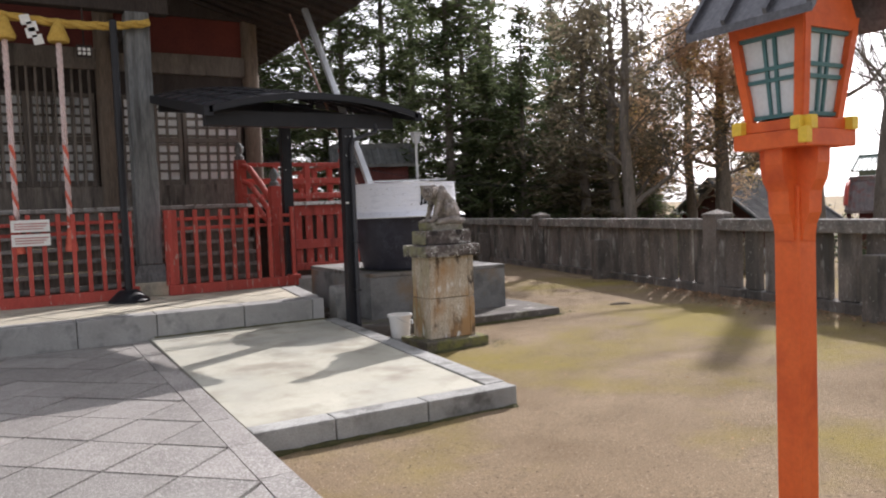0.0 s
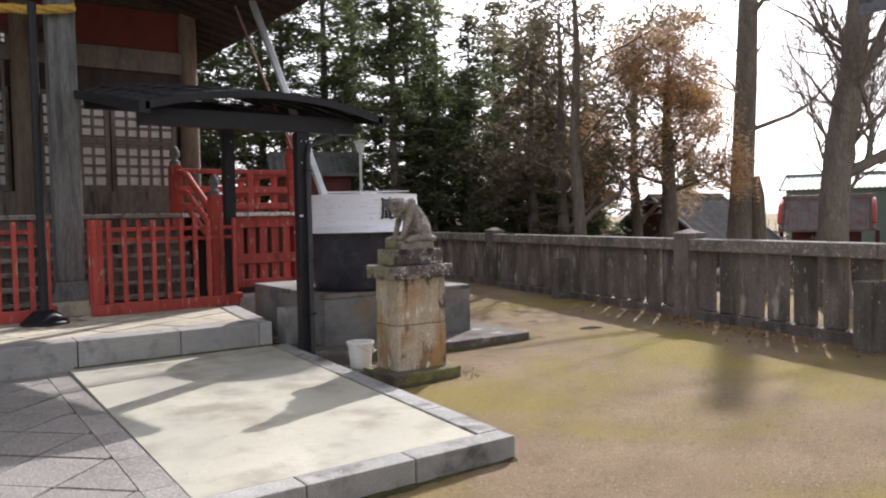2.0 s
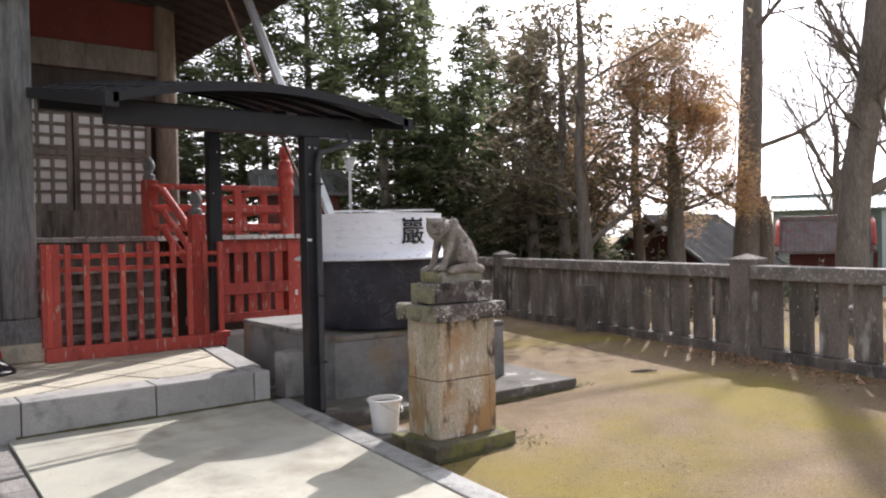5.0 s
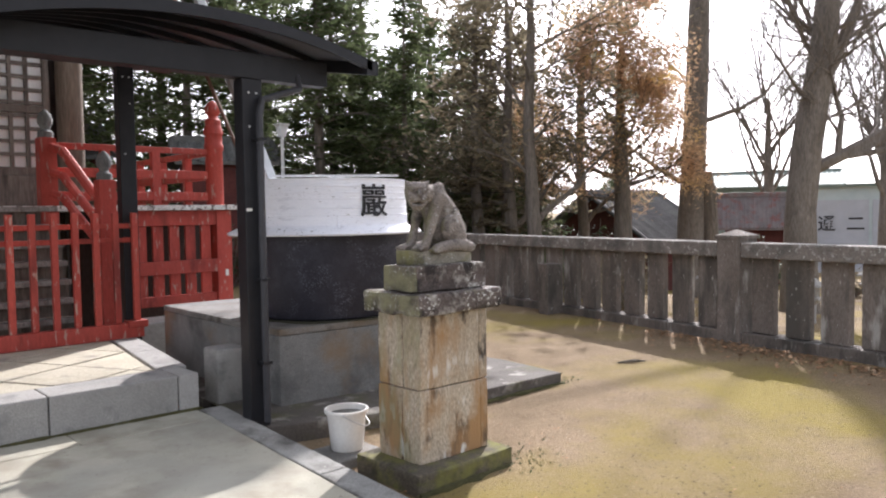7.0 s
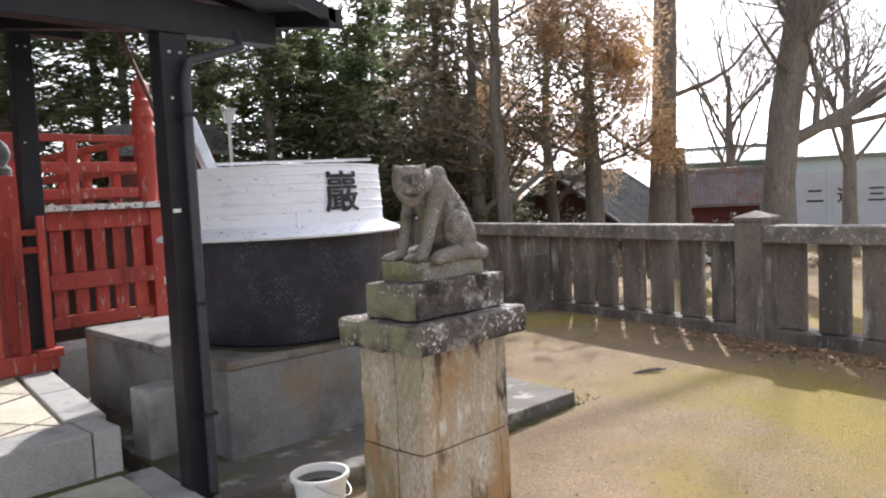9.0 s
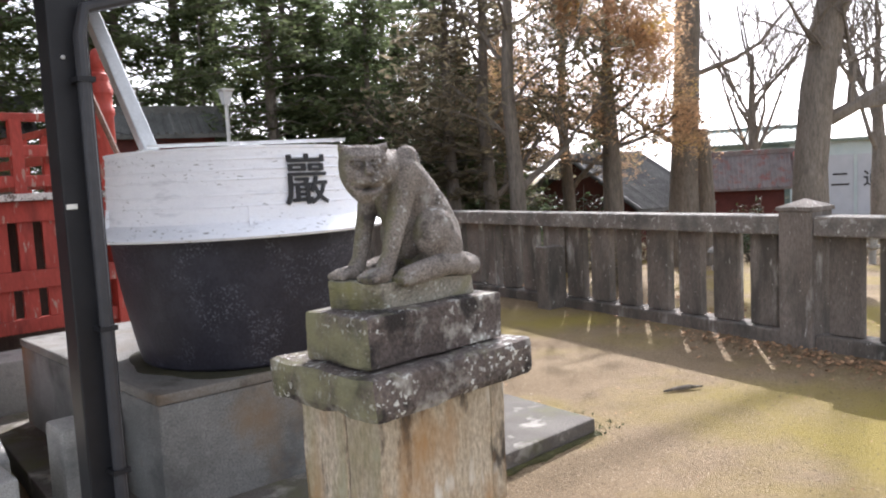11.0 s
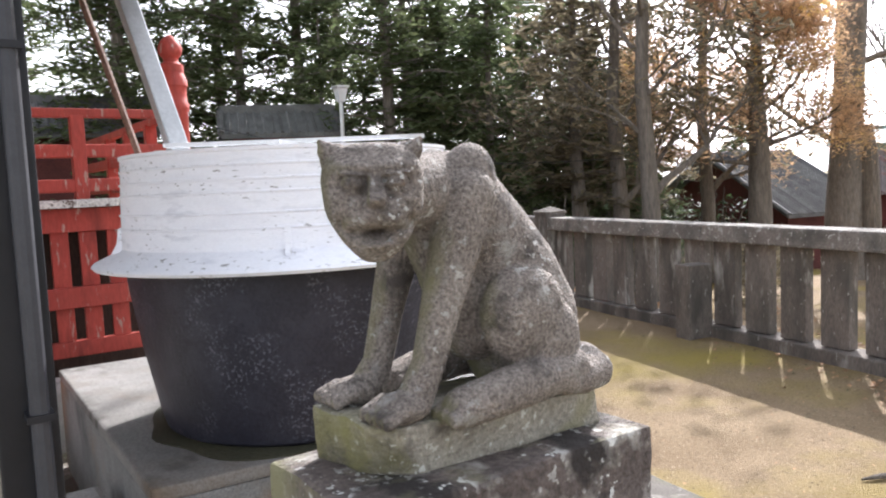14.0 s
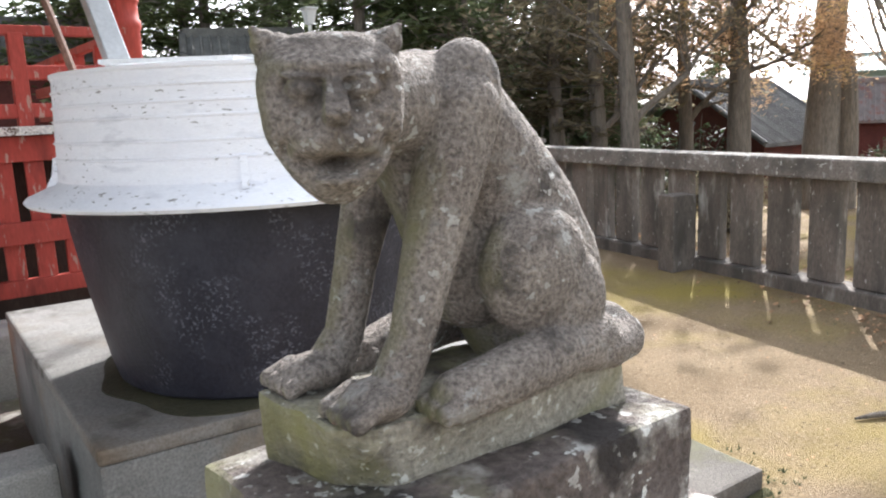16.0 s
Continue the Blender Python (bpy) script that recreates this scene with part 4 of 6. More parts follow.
def lattice_panel(x0, x1, z0, z1, rows, cols, skip=0):
    g = thing("lattice_door", "dark wooden lattice door backed with white paper", "door", ((x0 + x1) / 2, WY, z0), "lattice doors")
    block("paper", (x0 + 0.05, x1 - 0.05, WY + 0.05, WY + 0.06, z0 + 0.05, z1 - 0.05), M_PAPER, g, 0.0, "white backing paper")
    for a, b in ((x0, x0 + 0.07), (x1 - 0.07, x1)):
        block("stile", (a, b, WY - 0.01, WY + 0.05, z0, z1), M_WOOD, g, 0.004)
    for a, b in ((z0, z0 + 0.10), ((z0 + z1) / 2 - 0.03, (z0 + z1) / 2 + 0.06), (z1 - 0.07, z1)):
        block("door_rail", (x0 + 0.07, x1 - 0.07, WY - 0.01, WY + 0.05, a, b), M_WOOD, g, 0.004)
    for i in range(1, cols):
        x = x0 + 0.07 + (x1 - x0 - 0.14) * i / cols
        block("bar", (x - 0.02, x + 0.02, WY + 0.0, WY + 0.045, z0 + 0.1, z1 - 0.07), M_WOOD, g)
    for i in range(1, rows):
        z = z0 + 0.10 + (z1 - z0 - 0.17) * i / rows
        block("bar", (x0 + 0.07, x1 - 0.07, WY + 0.004, WY + 0.041, z - 0.02, z + 0.02), M_WOOD, g)


lattice_panel(-1.22, -0.20, 2.18, 3.72, 9, 5)
lattice_panel(-2.24, -1.24, 2.18, 3.72, 9, 5)
lattice_panel(-3.60, -2.62, 2.18, 3.72, 9, 6)
lattice_panel(-4.72, -3.62, 2.18, 3.72, 9, 6)
for k in range(16):
    x = -4.66 + 0.13 * k
    block("upright_bar", (x, x + 0.04, WY - 0.08, WY - 0.03, 2.18, 4.10), M_WOOD, hall)

# ---- main roof: eaves, rafters ----
roof = thing("shrine_roof", "dark overhanging shrine roof with deep eaves", "roof", (-3.6, 7.0, 5.4))
EX, EZ = 1.02, 4.86
bm = bmnew()
xs = [-9.5, -5.5, -3.0, -1.5, -0.4, 0.3, EX]
zs = [6.6, 6.4, 6.0, 5.6, 5.25, 5.05, EZ]
lo = [[bm.verts.new((x, y, z + 0.03 * ((y - 7) / 5) ** 2)) for x, z in zip(xs, zs)] for y in (2.9, 5, 7, 9, 11, 14)]
hi = [[bm.verts.new((x, y, z + 0.32 + 0.03 * ((y - 7) / 5) ** 2)) for x, z in zip(xs, zs)] for y in (2.9, 5, 7, 9, 11, 14)]
for g in (lo, hi):
    for a, b in zip(g, g[1:]):
        for i in range(len(xs) - 1):
            bm.faces.new((a[i], a[i + 1], b[i + 1], b[i]))
for a, b in ((lo[0], hi[0]), (lo[-1], hi[-1])):
    for i in range(len(xs) - 1):
        bm.faces.new((a[i], a[i + 1], b[i + 1], b[i]))
for i in (0, len(xs) - 1):
    for j in range(5):
        bm.faces.new((lo[j][i], lo[j + 1][i], hi[j + 1][i], hi[j][i]))
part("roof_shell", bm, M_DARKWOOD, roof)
for k in range(30):
    y = 3.05 + 0.36 * k
    bm = bmnew()
    tube(bm, [(EX - 0.05, y, EZ + 0.0), (-0.4, y, 5.19), (-1.5, y, 5.53)], 0.045, 4)
    part("rafter", bm, M_DARKWOOD, roof)

# ---- veranda rail, newels and stairs ----
rail = thing("veranda_railing", "red-painted wooden veranda railing with peeling paint", "railing", (0.4, 5.42, VZ))


def newel(x, y, z0, z1, r, dark):
    bm = bmnew()
    h = z1 - z0
    tip = 0.30 if h > 1 else 0.24
    if dark:
        box(bm, x - r, x + r, y - r, y + r, z0, z1 - tip, 0.01)
    else:
        lathe(bm, [(r, z0), (r, z1 - 0.62), (r * 1.12, z1 - 0.60), (r * 1.12, z1 - 0.55), (r, z1 - 0.53), (r, z1 - 0.43), (r * 1.12, z1 - 0.41), (r * 1.1, z1 - 0.37), (r * 0.85, z1 - tip)], x, y, 20)
    nw = part("newel", bm, M_RED, rail, "red newel post", not dark)
    bm = bmnew()
    q = r * 0.9
    lathe(bm, [(q, z1 - tip), (q * 1.0, z1 - tip + 0.06), (q * 0.62, z1 - tip + 0.085), (q * 0.62, z1 - tip + 0.11), (q * 0.95, z1 - tip + 0.15), (q * 1.0, z1 - tip + 0.20), (q * 0.7, z1 - 0.04), (q * 0.15, z1)], x, y, 20)
    part("finial", bm, M_PILLAR if dark else M_RED, nw, "onion-shaped finial", True)


newel(1.36, 5.42, VZ, 3.09, 0.105, False)
newel(-0.56, 5.40, VZ - 0.2, 2.83, 0.085, True)
newel(-0.20, 4.72, PZ, 2.36, 0.085, True)
for z, h in ((1.86, 0.10), (2.12, 0.10), (2.42, 0.07)):
    block("rail", (-0.47, 1.26, 5.385, 5.455, z, z + h), M_RED, rail, 0.012)
for z, h in ((1.86, 0.10), (2.12, 0.10), (2.42, 0.07)):
    block("rail", (1.325, 1.395, 5.52, 9.0, z, z + h), M_RED, rail, 0.012)
for x in (0.05, 0.62):
    block("baluster", (x - 0.05, x + 0.05, 5.38, 5.46, VZ, 2.44), M_RED, rail, 0.008)
for y in (6.2, 7.0, 7.8):
    block("baluster", (1.31, 1.41, y - 0.04, y + 0.04, VZ, 2.44), M_RED, rail, 0.008)
for (za, zb), r in (((2.42, 1.86), 0.05), ((2.15, 1.62), 0.045), ((1.92, 1.40), 0.045)):
    bm = bmnew()
    tube(bm, [(-0.54, 5.36, za + 0.02), (-0.46, 5.2, za - 0.03), (-0.26, 4.82, zb + 0.03), (-0.20, 4.72, zb)], r, 8)
    part("stair_rail", bm, M_RED, rail, "", True)
stairs = thing("stairs", "steep grey wooden stairs up to the veranda", "stairs", (-2.2, 4.8, PZ))
for k in range(7):
    z = PZ + 0.189 * (k + 1)
    y = 4.72 + 0.093 * k
    block("tread", (-4.9, -0.5, y, y + 0.16, z - 0.055, z), M_STAIR, stairs, 0.006)
    block("riser", (-4.9, -0.5, y + 0.10, y + 0.12, z - 0.189, z - 0.055), M_WOOD, stairs)
skirt = thing("veranda_skirt", "red slatted screen under the veranda", "screen", (0.8, 5.5, 0.53))
block("skirt_rail", (-0.1, 1.50, 5.44, 5.52, 0.60, 0.72), M_RED, skirt, 0.008)
block("skirt_rail", (-0.1, 1.36, 5.40, 5.44, 0.98, 1.14), M_RED, skirt, 0.008)
block("skirt_rail", (-0.1, 1.50, 5.42, 5.52, 1.56, 1.74), M_RED, skirt, 0.008)
block("skirt_post", (1.36, 1.56, 5.40, 5.58, 0.53, 1.74), M_RED, skirt, 0.01)
block("white_label", (1.46, 1.50, 5.39, 5.398, 0.92, 1.0), M_WHITE, skirt, 0.0, "small white label")
for k in range(7):
    x = -0.02 + 0.2 * k
    block("slat", (x, x + 0.125, 5.46, 5.50, 0.72, 1.56), M_RED, skirt, 0.005)
block("deck_support", (-0.1, 1.60, 6.3, 6.4, 0.0, 1.74), M_DARKWOOD, skirt)

# ---- vermilion lantern on a post ----
LX, LY = -1.557, -5.628
lan = thing("post_lantern", "vermilion wooden post lantern with a dark gabled metal roof", "lantern", (LX, LY, 0))
block("post", (LX - 0.070, LX + 0.070, LY - 0.070, LY + 0.070, -0.05, 1.60), M_VERM, lan, 0.006)
bm = bmnew()
prof = [(0.078, 1.40), (0.09, 1.46), (0.115, 1.50), (0.12, 1.58), (0.15, 1.62), (0.165, 1.68), (0.165, 1.735)]
for ax in (0, 1):
    vv = []
    for t in (-0.05, 0.05):
        row = [(-r, z) for r, z in prof] + [(r, z) for r, z in prof[::-1]]
        vv.append([bm.verts.new((LX + (u if ax == 0 else t), LY + (t if ax == 0 else u), z)) for u, z in row])
    n = len(vv[0])
    bm.faces.new(vv[0])
    bm.faces.new(vv[1][::-1])
    for i in range(n):
        j = (i + 1) % n
        bm.faces.new((vv[0][i], vv[1][i], vv[1][j], vv[0][j]))
part("bracket", bm, M_VERM, lan)
block("tray", (LX - 0.205, LX + 0.205, LY - 0.205, LY + 0.205, 1.735, 1.795), M_VERM, lan, 0.005)
for u in (-1, 1):
    for ax in (0, 1):
        a = (LX + u * 0.165, LY) if ax == 0 else (LX, LY + u * 0.165)
        d = (0.022, 0.20) if ax == 0 else (0.20, 0.022)
        sl = block("sill_bar", (a[0] - d[0], a[0] + d[0], a[1] - d[1], a[1] + d[1], 1.797, 1.835), M_VERM, lan, 0.003)
        for w in (-1, 1):
            c = (a[0], a[1] + w * 0.202) if ax == 0 else (a[0] + w * 0.202, a[1])
            block("end_cap", (c[0] - 0.025, c[0] + 0.025, c[1] - 0.025, c[1] + 0.025, 1.793, 1.84), M_YELLOW, sl, 0.003, "yellow painted end")
block("corner_cap", (LX - 0.225, LX - 0.18, LY - 0.225, LY - 0.18, 1.745, 1.80), M_YELLOW, lan, 0.003, "yellow painted corner")
ZB, ZT, RB, RT = 1.835, 2.15, 0.155, 0.205


def lantern_face(ang):
    """One glazed side, drawn facing -y and turned about the lantern's axis."""
    m = Matrix.Translation((LX, LY, 0)) @ Matrix.Rotation(ang, 4, 'Z')

    def at(u, s, out):
        r = RB + (RT - RB) * s
        return m @ Vector((u * r, -r - out, ZB + (ZT - ZB) * s))

    def bar(name, u0, u1, s0, s1, o0, o1, mat, parent):
        bm = bmnew()
        v = [bm.verts.new(at(u, s, o)) for o in (o0, o1) for s in (s0, s1) for u in (u0, u1)]
        for q in ((0, 1, 3, 2), (4, 6, 7, 5), (0, 4, 5, 1), (2, 3, 7, 6), (0, 2, 6, 4), (1, 5, 7, 3)):
            bm.faces.new([v[i] for i in q])
        return part(name, bm, mat, parent)
    pane = bar("pane", -0.84, 0.84, 0.06, 0.94, -0.03, -0.024, M_FROST, lan)
    tagged(pane, "frosted white pane")
    for u in (-0.19, 0.10):
        bar("glazing_bar", u, u + 0.09, 0.06, 0.94, -0.024, -0.010, M_TEAL, pane)
    for s in (0.44, 0.57):
        bar("glazing_bar", -0.84, 0.84, s, s + 0.045, -0.023, -0.008, M_TEAL, pane)
    for q in ((-0.90, -0.83, 0.03, 0.97), (0.83, 0.90, 0.03, 0.97), (-0.83, 0.83, 0.03, 0.075), (-0.83, 0.83, 0.925, 0.97)):
        bar("glazing_bar", *q, -0.024, -0.004, M_TEAL, pane)
    bar("corner_post", -1.06, -0.88, 0.0, 1.0, -0.04, 0.006, M_VERM, lan)
    bar("corner_post", 0.88, 1.06, 0.0, 1.0, -0.04, 0.004, M_VERM, lan)
    bar("head_bar", -1.02, 1.02, 0.97, 1.12, -0.045, 0.010, M_VERM, lan)


for k in range(4):
    lantern_face(k * math.pi / 2)
bm = bmnew()
v = [[bm.verts.new((LX + x, LY + y, z)) for x, z in ((-0.215, 2.18), (0.215, 2.18), (0.0, 2.47))] for y in (-0.21, 0.21)]
bm.faces.new(v[0][::-1])
bm.faces.new(v[1])
for i in range(3):
    j = (i + 1) % 3
    bm.faces.new((v[0][i], v[0][j], v[1][j], v[1][i]))
part("gable", bm, M_VERM, lan)
block("ridge_end", (LX - 0.03, LX + 0.03, LY - 0.265, LY - 0.215, 2.30, 2.37), M_YELLOW, lan, 0.004, "yellow painted end")
for sgn in (-1, 1):
    bm = bmnew()
    a, b = (0.0, 2.50), (sgn * 0.37, 2.155)
    top = [bm.verts.new((LX + x, LY + y, z + 0.025)) for x, z in (a, b) for y in (-0.36, 0.36)]
    bot = [bm.verts.new((LX + x, LY + y, z - 0.004)) for x, z in (a, b) for y in (-0.36, 0.36)]
    for q in ((0, 1, 3, 2),):
        bm.faces.new([top[i] for i in q])
        bm.faces.new([bot[i] for i in q[::-1]])
    for i, j in ((0, 1), (1, 3), (3, 2), (2, 0)):
        bm.faces.new((top[i], bot[i], bot[j], top[j]))
    rs = part("roof_slope", bm, M_COPPER, lan, "dark sheet-metal roof slope")
    for y in (-0.345, -0.12, 0.12, 0.345):
        bm = bmnew()
        tube(bm, [(LX, LY + y, 2.535), (LX + sgn * 0.375, LY + y, 2.19)], 0.016, 4)
        part("batten", bm, M_COPPER, rs)
lan.scale = (0.72, 0.72, 1.0)
lan.location.z = 0.03


# ---- seated stone tiger ----
def capsule(bm, pts, radii, n=20):
    pts = [Vector(p) for p in pts]
    for (a, ra), (b, rb) in zip(zip(pts, radii), zip(pts[1:], radii[1:])):
        d = b - a
        q = d.to_track_quat('Z', 'Y').to_matrix().to_4x4()
        m = bmesh.ops.create_cone(bm, cap_ends=True, segments=n, radius1=ra, radius2=rb, depth=d.length)
        bmesh.ops.transform(bm, matrix=Matrix.Translation((a + b) / 2) @ q, verts=m["verts"])
    for p, r in zip(pts, radii):
        m = bmesh.ops.create_uvsphere(bm, u_segments=n, v_segments=12, radius=r)
        bmesh.ops.translate(bm, vec=p, verts=m["verts"])


def ball(bm, c, r, m=None, tilt=(0, 0, 0)):
    g = bmesh.ops.create_uvsphere(bm, u_segments=24, v_segments=14, radius=1.0)
    mat = Matrix.Translation(c) @ Euler([radians(a) for a in tilt]).to_matrix().to_4x4() @ Matrix.Diagonal((*r, 1))
    bmesh.ops.transform(bm, matrix=(m @ mat) if m else mat, verts=g["verts"])


def tiger_head(bm, h):
    """A blocky feline head: a rounded block tapering to the chin, with features raised or sunk on its front."""
    def bump(x, z, x0, z0, sx, sz, a):
        return a * math.exp(-((abs(x) - x0) / sx) ** 2 - ((z - z0) / sz) ** 2)
    block_head = bmnew()
    bmesh.ops.create_cube(block_head, size=2.0)
    bmesh.ops.subdivide_edges(block_head, edges=block_head.edges[:], cuts=72, use_grid_fill=True)
    for v in block_head.verts:
        d = v.co / sum(abs(c) ** 3.4 for c in v.co) ** (1 / 3.4)
        z = 0.088 * d.z
        w = 0.072 + 0.004 * math.sin(max(z, 0) / 0.088 * 3.1)
        if z < -0.005:
            k = min(1.0, (-0.005 - z) / 0.08)
            w -= 0.040 * k ** 1.25
        x = w * d.x
        front = 0.052 - (0.45 * (z - 0.045) if z > 0.045 else 0.0)
        y = d.y * (front if d.y < 0 else 0.055)
        if d.y < 0:
            f = bump(x, z, 0.026, 0.058, 0.034, 0.010, 0.0120)
            f += bump(x, z, 0.031, 0.034, 0.021, 0.0125, -0.0150)
            f += bump(x, z, 0.0, 0.030, 0.013, 0.024, 0.0060)
            f += bump(x, z, 0.050, 0.010, 0.016, 0.020, 0.0060)
            f += bump(x, z, 0.0, -0.012, 0.044, 0.024, 0.0170)
            f += bump(x, z, 0.020, -0.018, 0.018, 0.013, 0.0070)
            f += bump(x, z, 0.0, -0.016, 0.004, 0.012, -0.0060)
            f += bump(x, z, 0.0, -0.040, 0.017, 0.0070, -0.0480)
            f += bump(x, z, 0.034, -0.036, 0.013, 0.0060, -0.0170)
            f += bump(x, z, 0.050, -0.024, 0.006, 0.010, -0.0150)
            f += bump(x, z, 0.0, -0.060, 0.026, 0.0090, 0.0130)
            f += bump(x, z, 0.047, -0.050, 0.012, 0.016, 0.0090)
            f += bump(x, z, 0.066, -0.020, 0.006, 0.04, 0.0060)
            y -= f * min(1.0, -d.y * 1.8)
        v.co = (x, y, z)
    # eyeballs with lids, wedge nose, lower lip
    for s in (-1, 1):
        ball(block_head, (s * 0.031, -0.0490, 0.0338), (0.0165, 0.0130, 0.0100), None, (0, s * -8, 0))
        ball(block_head, (s * 0.031, -0.0500, 0.0462), (0.0215, 0.0090, 0.0028), None, (0, s * -3, 0))
        ball(block_head, (s * 0.031, -0.0480, 0.0212), (0.0185, 0.0080, 0.0024), None, (0, s * -4, 0))
    ball(block_head, (0.0, -0.052, -0.0555), (0.024, 0.014, 0.0060))
    hull = [block_head.verts.new(p) for p in ((-0.0070, -0.054, 0.046), (0.0070, -0.054, 0.046), (-0.0125, -0.084, 0.0120), (0.0125, -0.084, 0.0120),
                                              (-0.0105, -0.076, 0.0015), (0.0105, -0.076, 0.0015), (-0.016, -0.045, 0.006), (0.016, -0.045, 0.006), (-0.010, -0.04, 0.044), (0.010, -0.04, 0.044))]
    bmesh.ops.convex_hull(block_head, input=hull)
    bmesh.ops.transform(block_head, matrix=h, verts=block_head.verts[:])
    me = bpy.data.meshes.new("head")
    block_head.to_mesh(me)
    block_head.free()
    bm.from_mesh(me)
    bpy.data.meshes.remove(me)


def build_tiger():
    bm = bmnew()
    # body: rump, ribs, shoulders
    ball(bm, (0.388, 0.130, 1.540), (0.108, 0.108, 0.118), None, (0, 25, 0))
    capsule(bm, [(0.398, 0.132, 1.50), (0.392, 0.132, 1.555), (0.360, 0.132, 1.625), (0.312, 0.132, 1.695), (0.262, 0.130, 1.757)], [0.108, 0.106, 0.100, 0.092, 0.084])
    ball(bm, (0.243, 0.082, 1.783), (0.056, 0.044, 0.080), None, (0, 20, 0))
    ball(bm, (0.243, 0.185, 1.783), (0.055, 0.046, 0.076), None, (0, 20, 0))
    capsule(bm, [(0.25, 0.135, 1.785), (0.18, 0.105, 1.786), (0.11, 0.080, 1.785)], [0.066, 0.060, 0.056])
    capsule(bm, [(0.215, 0.135, 1.75), (0.245, 0.14, 1.66), (0.29, 0.135, 1.55)], [0.066, 0.058, 0.066])
    # near fore leg, tapering to a broad paw
    capsule(bm, [(0.236, 0.070, 1.775), (0.208, 0.064, 1.70), (0.172, 0.062, 1.60), (0.144, 0.062, 1.515), (0.116, 0.062, 1.466)], [0.050, 0.043, 0.033, 0.027, 0.030])
    ball(bm, (0.090, 0.060, 1.455), (0.048, 0.038, 0.026))
    for k in range(4):
        capsule(bm, [(0.076, 0.026 + 0.022 * k, 1.462), (0.044, 0.026 + 0.022 * k, 1.448)], [0.0130, 0.0125], 10)
    # far fore leg
    capsule(bm, [(0.222, 0.205, 1.76), (0.190, 0.208, 1.68), (0.158, 0.206, 1.58), (0.134, 0.204, 1.495), (0.112, 0.202, 1.460)], [0.044, 0.037, 0.028, 0.026, 0.032])
    ball(bm, (0.086, 0.200, 1.455), (0.052, 0.036, 0.026))
    for k in range(4):
        capsule(bm, [(0.068, 0.169 + 0.021 * k, 1.461), (0.036, 0.169 + 0.021 * k, 1.450)], [0.0125, 0.0120], 10)
    # hind legs: round haunch, long foot lying forward, toes
    for y, s in ((0.050, -1), (0.210, 1)):
        ball(bm, (0.330, y + 0.004 * s, 1.570), (0.086, 0.048, 0.088), None, (0, -24, 0))
        ball(bm, (0.375, y + 0.002 * s, 1.520), (0.076, 0.048, 0.078))
        capsule(bm, [(0.420, y + 0.020 * s, 1.466), (0.330, y + 0.036 * s, 1.464), (0.250, y + 0.036 * s, 1.456), (0.178, y + 0.026 * s, 1.444)], [0.036, 0.037, 0.037, 0.033], 16)
        for k in range(3):
            capsule(bm, [(0.180, y + 0.026 * s - 0.021 + 0.021 * k, 1.448), (0.148, y + 0.026 * s - 0.021 + 0.021 * k, 1.436)], [0.0160, 0.0140], 10)
    # tail drawn round the rump to the near side
    capsule(bm, [(0.455, 0.190, 1.452), (0.498, 0.140, 1.455), (0.508, 0.085, 1.452), (0.492, 0.042, 1.446), (0.440, 0.022, 1.446), (0.390, 0.016, 1.450)],
            [0.034, 0.036, 0.036, 0.034, 0.030, 0.026], 14)
    # head, drawn facing -y about its own centre, then turned to its side
    h = Matrix.Translation((0.059, 0.063, 1.772)) @ Matrix.Rotation(radians(-25), 4, 'Z') @ Matrix.Rotation(radians(5), 4, 'X')
    tiger_head(bm, h)
    for s in (-1, 1):
        capsule(bm, [h @ Vector((s * 0.050, 0.008, 0.064)), h @ Vector((s * 0.063, 0.002, 0.077)), h @ Vector((s * 0.073, -0.002, 0.091))], [0.025, 0.015, 0.005], 12)
    bmesh.ops.recalc_face_normals(bm, faces=bm.faces[:])
    me = bpy.data.meshes.new("tiger_statue")
    bm.to_mesh(me)
    bm.free()
    me.materials.append(M_TIGER)
    ob = new("tiger_statue", me)
    r = ob.modifiers.new("one_skin", 'REMESH')
    r.mode = 'VOXEL'
    r.voxel_size = 0.0022
    r.use_smooth_shade = True
    s = ob.modifiers.new("soften", 'SMOOTH')
    s.factor, s.iterations = 0.4, 1
    for size, strength in ((0.06, 0.0020), (0.010, 0.0009)):
        tx = bpy.data.textures.new("chisel", 'CLOUDS')
        tx.noise_scale = size
        tx.noise_depth = 3
        d = ob.modifiers.new("wear", 'DISPLACE')
        d.texture, d.texture_coords, d.strength, d.mid_level = tx, 'LOCAL', strength, 0.5
    bpy.context.view_layer.update()
    baked = bpy.data.meshes.new_from_object(ob.evaluated_get(bpy.context.evaluated_depsgraph_get()))
    bpy.data.objects.remove(ob)
    baked.name = "tiger_statue"
    statue = new("tiger_statue", baked)
    tagged(statue, "seated carved stone tiger statue with lichen, on a pedestal", "statue")


build_tiger()


